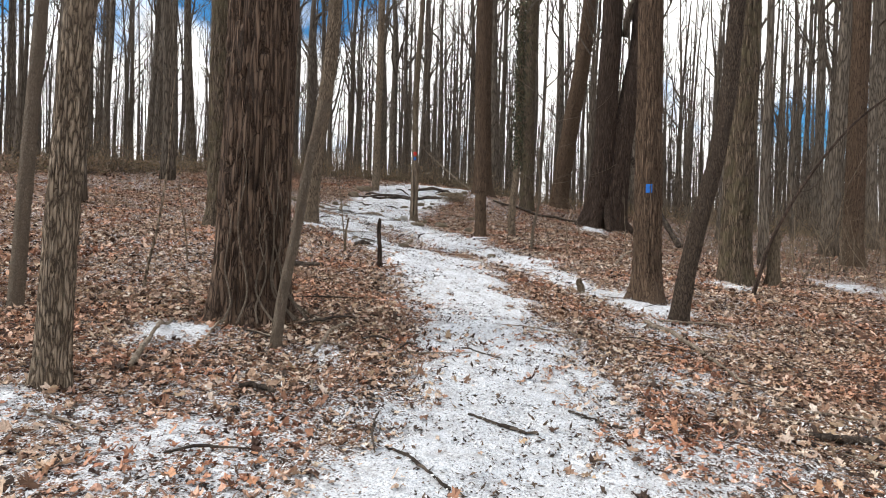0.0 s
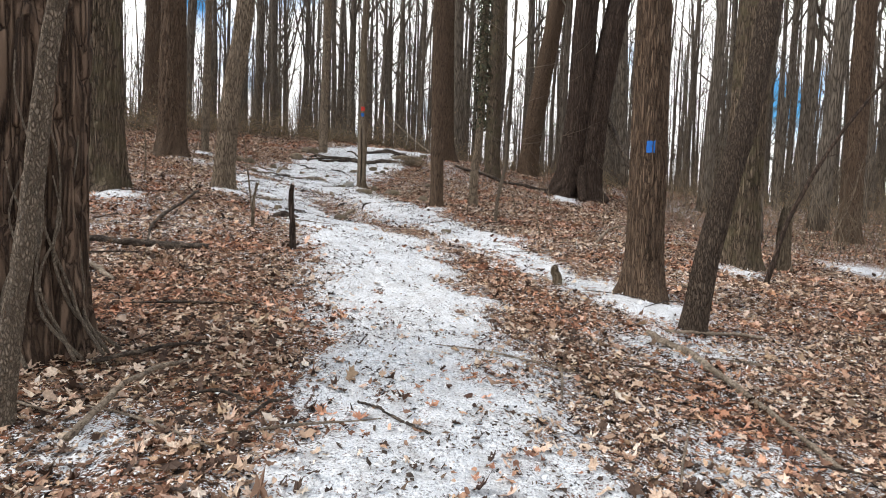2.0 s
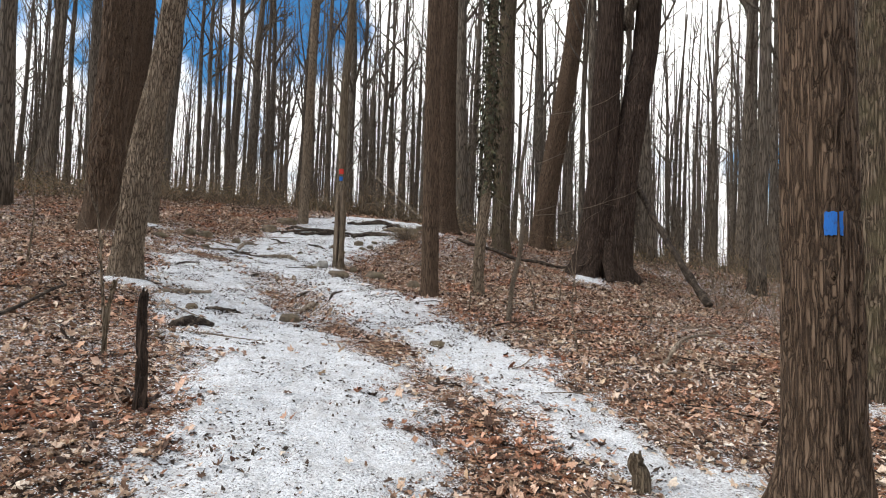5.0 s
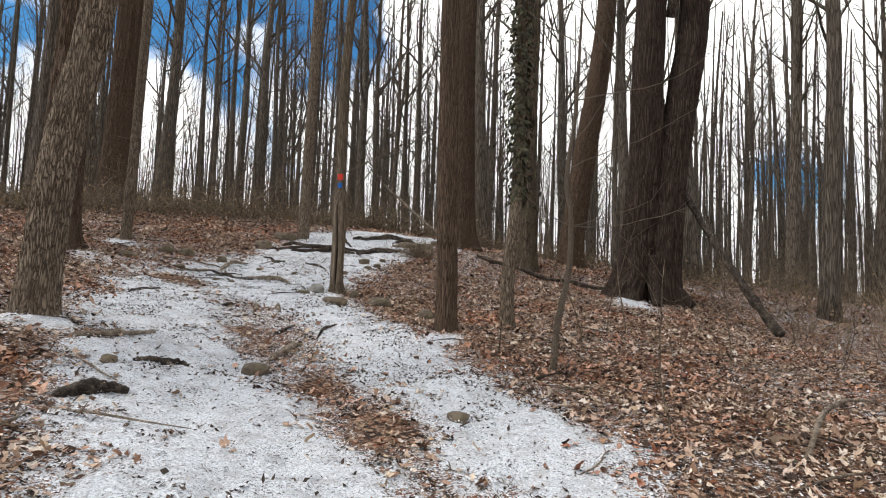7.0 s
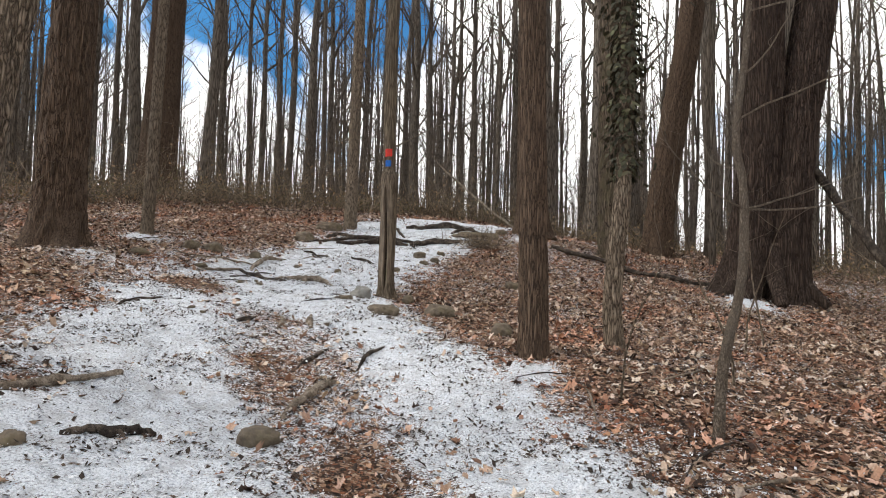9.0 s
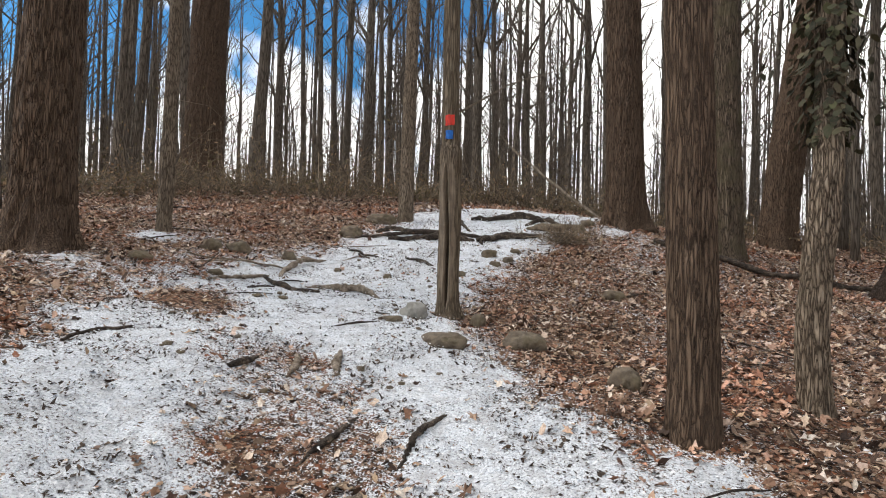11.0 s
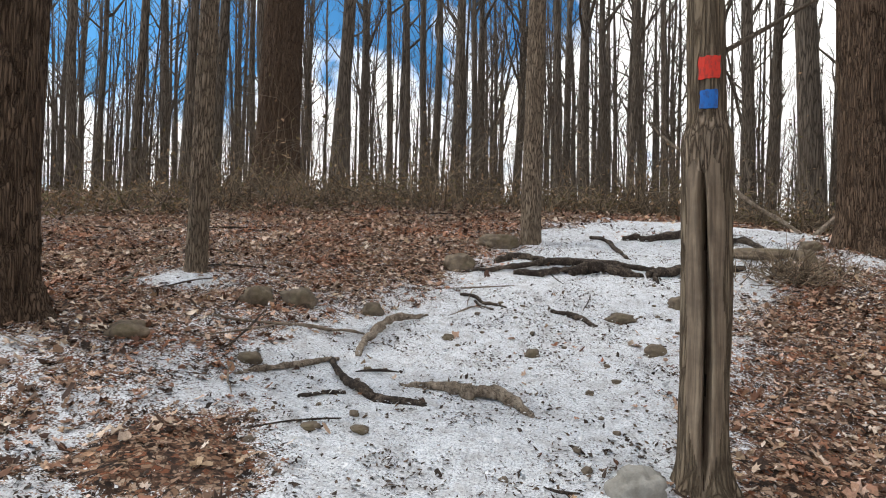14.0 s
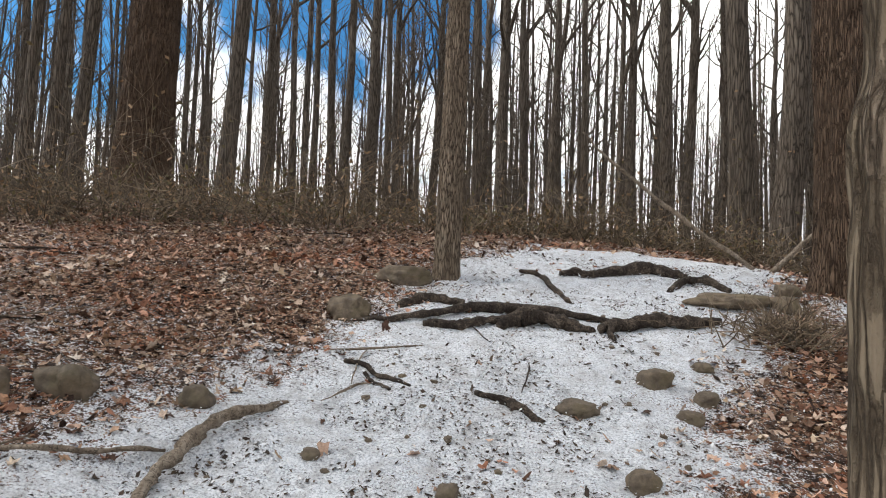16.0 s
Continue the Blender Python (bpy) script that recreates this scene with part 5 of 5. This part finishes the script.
def oak_vines():
    """Bare climbing stems that creep from the ground up the foot of the oak."""
    rg = random.Random(98)
    for k in range(9):
        a0 = -math.pi / 2 + rg.uniform(-0.6, 1.5)
        h, w = rg.uniform(0.5, 1.9), rg.uniform(-0.5, 0.5)
        pts = []
        for f in np.linspace(0, 1, 9):
            a = a0 + w * f + 0.12 * math.sin(f * 9 + k)
            d = 0.345 + 0.30 * math.exp(-f * h / 0.16) + 0.02 * rg.random()
            pts.append((d * math.cos(a), d * math.sin(a), h * f))
        pile = Pile()
        tube(pile, spline(pts, 30), np.linspace(0.011, 0.004, 30), 6, True)
        part("vine", pile.mesh("vine", BARK_SMOOTH), tree_oak, "thin bare climbing stem")


oak_vines()


def stump(x, y, h, r, lean, label, material, seed):
    ob = thing("stump", x, y, z_at(x, y), label, "stump")
    rng = random.Random(seed)
    path = [(0, 0, -0.08), (lean * 0.3 + rng.uniform(-0.02, 0.02), 0, h * 0.4), (lean * 0.6 - 0.015, 0.01, h * 0.75), (lean, 0, h)]
    pile = hero_trunk(path, [r * 1.15, r, r * 0.95, r * 0.75], seed, 0.008, 0.025, 0.5, 4, 6.0, 0.02)
    part("trunk", pile.mesh("trunk", material), ob)
    top = Pile()
    for k in range(4):
        a = rng.uniform(0, 6.28)
        b = (lean + r * 0.5 * math.cos(a), r * 0.5 * math.sin(a), h - 0.02)
        tube(top, [b, (b[0] + rng.uniform(-0.01, 0.01), b[1], h + rng.uniform(0.3, 1.2) * r)], [r * 0.4, r * 0.08], 6, True)
    part("splinter", top.mesh("splinter", material), ob)
    return ob


stump(-1.03, 9.5, 0.76, 0.034, -0.02, "slender dark snapped-off stump beside the trail", BARK_DARK, 401)
stump(2.15, 9.0, 0.20, 0.05, -0.02, "short jagged stump at the trail's edge", DEADWOOD, 402)
stump(6.55, 11.5, 1.0, 0.11, 0.05, "broken rotten stump beside a thick tree", DEADWOOD, 403)
stump(-1.75, 10.4, 0.62, 0.018, 0.05, "thin snapped sapling stem", DEADWOOD, 404)

# thin saplings and shoots beside the trail
rng = random.Random(17)
for k, (x, y, h, lean) in enumerate(((-1.75, 10.4, 2.2, 0.2), (-3.6, 8.2, 1.6, -0.2), (1.6, 14.5, 1.3, 0.15), (2.75, 15.2, 2.0, -0.1), (3.6, 17.0, 1.8, 0.2), (2.6, 12.0, 1.4, 0.1), (4.2, 17.8, 2.2, -0.3), (-4.3, 15.0, 1.5, 0.2),
                                     (-4.9, 14.2, 2.6, 0.1), (-3.4, 6.6, 3.0, 0.35), (-6.5, 9.0, 2.4, 0.2), (6.9, 14.0, 3.2, 0.5), (7.8, 12.6, 3.5, 1.6), (4.9, 15.6, 1.8, 0.2))):
    ob = thing("seedling", x, y, z_at(x, y), "thin bare seedling with fine twigs", "sapling", "seedlings beside the trail")
    pile = Pile()
    p, r = limb(rng, (0, 0, -0.04), (lean / h, 0.05, 1), h, 0.008 + 0.003 * h, 0.10, 9)
    tube(pile, p, r, 6, False)
    part("stem", pile.mesh("stem", BARK_GREY), ob)
    for _ in range(6):
        br = Pile()
        twigs(br, rng, p, 0.008, 1, h * 0.32, 1)
        part("branch", br.mesh("branch", BARK_SMOOTH), ob)


def arched_sapling():
    """A thin dead sapling that arches out over the slope from beside the stump."""
    x, y = 5.45, 10.2
    ob = thing("arched_sapling", x, y, z_at(x, y), "thin dark dead sapling arching out over the slope", "sapling")
    line = spline([(0, 0, -0.06), (0.12, 0, 0.35), (0.35, 0.05, 1.0), (0.95, 0.1, 2.05), (1.8, 0.15, 3.1), (2.7, 0.2, 3.8)], 40)
    pile = Pile()
    tube(pile, line, np.linspace(0.04, 0.016, 40), 8, True)
    part("stem", pile.mesh("stem", BARK_DARK), ob)
    rg = random.Random(97)
    for k in (22, 27, 31, 35, 38):
        br = Pile()
        p, r = limb(rg, line[k], (0.5, rg.gauss(0, 0.4), rg.uniform(-0.4, 1.0)), rg.uniform(0.5, 1.1), 0.008, 0.16, 6)
        tube(br, p, r, 4, False)
        part("branch", br.mesh("branch", BARK_DARK), ob)


arched_sapling()


def brush_heap():
    """A heap of old twigs and leaves beside the slab."""
    x, y = 0.35, 22.2
    ob = thing("brush_heap", x, y, z_at(x, y), "low heap of dead twigs and brown leaves", "brush heap")
    rng = random.Random(95)
    pile = Pile()
    for _ in range(320):
        a, d = rng.uniform(0, 6.28), abs(rng.gauss(0, 0.38))
        p, r = limb(rng, (d * math.cos(a), d * math.sin(a), rng.uniform(0, 0.2) - 0.05), (rng.gauss(0, 1), rng.gauss(0, 1), rng.uniform(0.1, 0.9)), rng.uniform(0.2, 0.5), 0.006, 0.25, 4)
        tube(pile, p, r, 4, False)
    tagged(part("dead_brush", pile.mesh("dead_brush", BRUSHWOOD), ob), kind="stuff")


brush_heap()


# ---- leaf litter ----
LOBES = ((0.0, -1.0), (0.35, -0.55), (0.85, -0.35), (0.5, 0.05), (0.75, 0.55), (0.25, 0.5), (0.0, 1.0), (-0.25, 0.5), (-0.75, 0.55), (-0.5, 0.05), (-0.85, -0.35), (-0.35, -0.55))
OVAL = ((0.0, -1.0), (0.38, -0.55), (0.5, 0.0), (0.36, 0.5), (0.0, 1.0), (-0.36, 0.5), (-0.5, 0.0), (-0.38, -0.55))


MAPLE = ((0.0, -0.7), (0.42, -0.9), (0.42, -0.5), (1.0, -0.3), (0.62, 0.02), (0.88, 0.55), (0.36, 0.38), (0.24, 0.62), (0.0, 1.0),
         (-0.24, 0.62), (-0.36, 0.38), (-0.88, 0.55), (-0.62, 0.02), (-1.0, -0.3), (-0.42, -0.5), (-0.42, -0.9))


def leaf_sheet(x, y, size, outline, seed, lift):
    """Curled leaves lying on the ground at x, y, each a fan round its midrib."""
    nr = np.random.RandomState(seed)
    n, m = len(x), len(outline)
    o = np.array(outline)
    turn, curl, tilt, tdir = nr.uniform(0, 6.283, n), nr.normal(0.25, 0.35, n), np.minimum(np.abs(nr.normal(0, 0.42, n)), 0.95), nr.uniform(0, 6.283, n)
    px = np.concatenate([[0], o[:, 0]])[None] * size[:, None]
    py = np.concatenate([[0], o[:, 1]])[None] * size[:, None]
    torn = nr.uniform(0.68, 1.12, (n, m + 1))
    px, py = px * torn * nr.uniform(0.7, 1.15, n)[:, None], py * torn
    pz = curl[:, None] * (px ** 2 + 0.5 * py ** 2) / size[:, None] + nr.normal(0, 0.17, (n, m + 1)) * size[:, None]
    c, s = np.cos(turn)[:, None], np.sin(turn)[:, None]
    qx, qy = px * c - py * s, px * s + py * c
    pz = pz + (qx * np.cos(tdir)[:, None] + qy * np.sin(tdir)[:, None]) * np.tan(tilt)[:, None]
    g = relief(x, y)
    v = np.stack([qx + x[:, None], qy + y[:, None], pz + (g + lift + size * 0.25 * np.tan(tilt))[:, None]], -1).reshape(-1, 3)
    k = np.arange(m)
    fan = np.stack([np.zeros(m, int), 1 + k, 1 + (k + 1) % m], -1)
    f = (np.arange(n)[:, None, None] * (m + 1) + fan[None]).reshape(-1, 3)
    return v, f


def scatter(nr, n, x0, x1, y0, y1, snow_keep):
    x, y = nr.uniform(x0, x1, n), nr.uniform(y0, y1, n)
    c = snow_cover(x, y)
    trodden = np.zeros(n)
    for a, b, r, h in BARE:
        trodden = np.maximum(trodden, np.exp(-((x - a) ** 2 + (y - b) ** 2) / (1.2 * r) ** 2))
    keep = nr.rand(n) < np.clip(1.12 - 1.25 * c, snow_keep, 1) * (1 - 0.85 * trodden)
    return x[keep], y[keep]


def leaf_litter():
    nr = np.random.RandomState(5)
    near = Pile()
    for k, (box, n, lo, hi, shape) in enumerate(((( -4.5, 5.0, 1.8, 9.0), 17000, 0.018, 0.044, MAPLE), ((-4.5, 5.0, 1.8, 9.0), 46000, 0.010, 0.030, OVAL),
                                                 ((-9.5, 8.0, 9.0, 25.5), 38000, 0.026, 0.054, LOBES), ((-9.5, 8.0, 9.0, 25.5), 66000, 0.015, 0.042, OVAL))):
        x, y = scatter(nr, n, *box, 0.012)
        v, f = leaf_sheet(x, y, nr.uniform(lo, hi, len(x)), shape, 20 + k, 0.012)
        near.add(v, f)
    tagged(new("leaf_litter", near.mesh("leaf_litter", LEAF, False)), "thick litter of dry brown and tan leaves", "leaves", "", "stuff")
    far = Pile()
    for k, (box, n) in enumerate((((-18, -9.5, 3, 26), 11000), ((8, 22, 3, 30), 18000), ((-9.5, 8, 25.5, 30), 6000), ((-9.5, -4.5, 3, 9), 3500), ((-6.5, -4.5, 3, 9), 1800), ((5, 7, 3, 9), 1800))):
        x, y = scatter(nr, n, *box, 0.02)
        v, f = leaf_sheet(x, y, nr.uniform(0.03, 0.07, len(x)), OVAL, 40 + k, 0.012)
        far.add(v, f)
    tagged(new("leaf_litter", far.mesh("leaf_litter", LEAF, False)), "litter of dry brown leaves under the wood", "leaves", "", "stuff")
    # crumbs of snow caught among the leaves
    white = Pile()
    x, y = nr.uniform(-6.5, 7, 130000), nr.uniform(1.8, 25, 130000)
    c = snow_cover(x, y) + 0.9 * (vnoise(x * 0.8, y * 0.8, 78) - 0.5) + 0.5 * (vnoise(x * 3, y * 3, 79) - 0.5)
    keep = nr.rand(len(x)) < np.clip((c - 0.12) * 1.5, 0.03, 0.8)
    v, f = leaf_sheet(x[keep], y[keep], np.minimum(nr.gamma(2.0, 0.004, keep.sum()) + 0.003, 0.018), OVAL[::2], 61, 0.02)
    white.add(v, f)
    tagged(new("snow_crumbs", white.mesh("snow_crumbs", SNOW_CRUMB, False)), "scattered crumbs of snow among the leaves", "snow", "", "stuff")
    # dark crumbs of leaf and bark trodden into the snow
    crumbs = Pile()
    x, y = nr.uniform(-4.2, 2.6, 190000), nr.uniform(1.8, 25, 190000)
    c = snow_cover(x, y)
    keep = (c > 0.40) & (nr.rand(len(x)) < (0.55 + 0.45 * smooth(y, 11, 14) - 0.25 * smooth(y, 18, 20)) * (0.12 + 1.1 * smooth(vnoise(x * 2.5, y * 2.5, 77) * 0.6 + vnoise(x * 6, y * 6, 76) * 0.4, 0.4, 0.75)))
    v, f = leaf_sheet(x[keep], y[keep], np.minimum(nr.gamma(1.8, 0.005, keep.sum()) + 0.004, 0.026), OVAL[::2], 60, 0.004)
    crumbs.add(v, f)
    tagged(new("leaf_crumbs", crumbs.mesh("leaf_crumbs", CRUMB, False)), "dark crumbs of leaf and bark on the snow", "leaves", "", "stuff")


SNOW_CRUMB = leaf_material("snow_crumbs", ((0.0, (0.62, 0.62, 0.63)), (1.0, (0.86, 0.86, 0.86))), (0.6, 0.6, 0.62))
CRUMB = leaf_material("leaf_crumbs", ((0.0, (0.018, 0.013, 0.010)), (0.6, (0.06, 0.042, 0.030)), (1.0, (0.15, 0.10, 0.065))))
leaf_litter()


def single_leaves():
    """Large leaves that can be told apart on and beside the start of the trail."""
    nr = np.random.RandomState(8)
    kinds = []
    for k in range(6):
        v, f = leaf_sheet(np.zeros(1), np.zeros(1), np.array([0.06]), MAPLE if k % 3 else LOBES, 500 + k, 0.0)
        v[:, 2] -= float(relief(np.zeros(1), np.zeros(1))[0])
        pile = Pile()
        pile.add(v, f)
        kinds.append(pile.mesh("leaf", LEAF_SINGLE, False))
    x, y = scatter(nr, 520, -2.6, 3.2, 2.2, 9.0, 0.04)
    for i in range(min(290, len(x))):
        part("leaf", kinds[i % 6], ground, "", pose(x[i], y[i], z_at(x[i], y[i]) + 0.02, nr.uniform(-14, 14), nr.uniform(-14, 14), nr.uniform(0, 360)) @ Matrix.Scale(nr.uniform(0.5, 1.05), 4))


def single_leaf_material():
    n = Nodes("single_dry_leaf", 0.7, 0.3)
    info = n.add("ShaderNodeObjectInfo")
    c = n.ramp(info.outputs["Random"], LEAF_TONES)
    return n.colour(n.mix(n.math("MULTIPLY", n.noise(n.coords(), 50.0, 3.0), 0.5), c, (0.12, 0.075, 0.05)))


LEAF_SINGLE = single_leaf_material()
single_leaves()
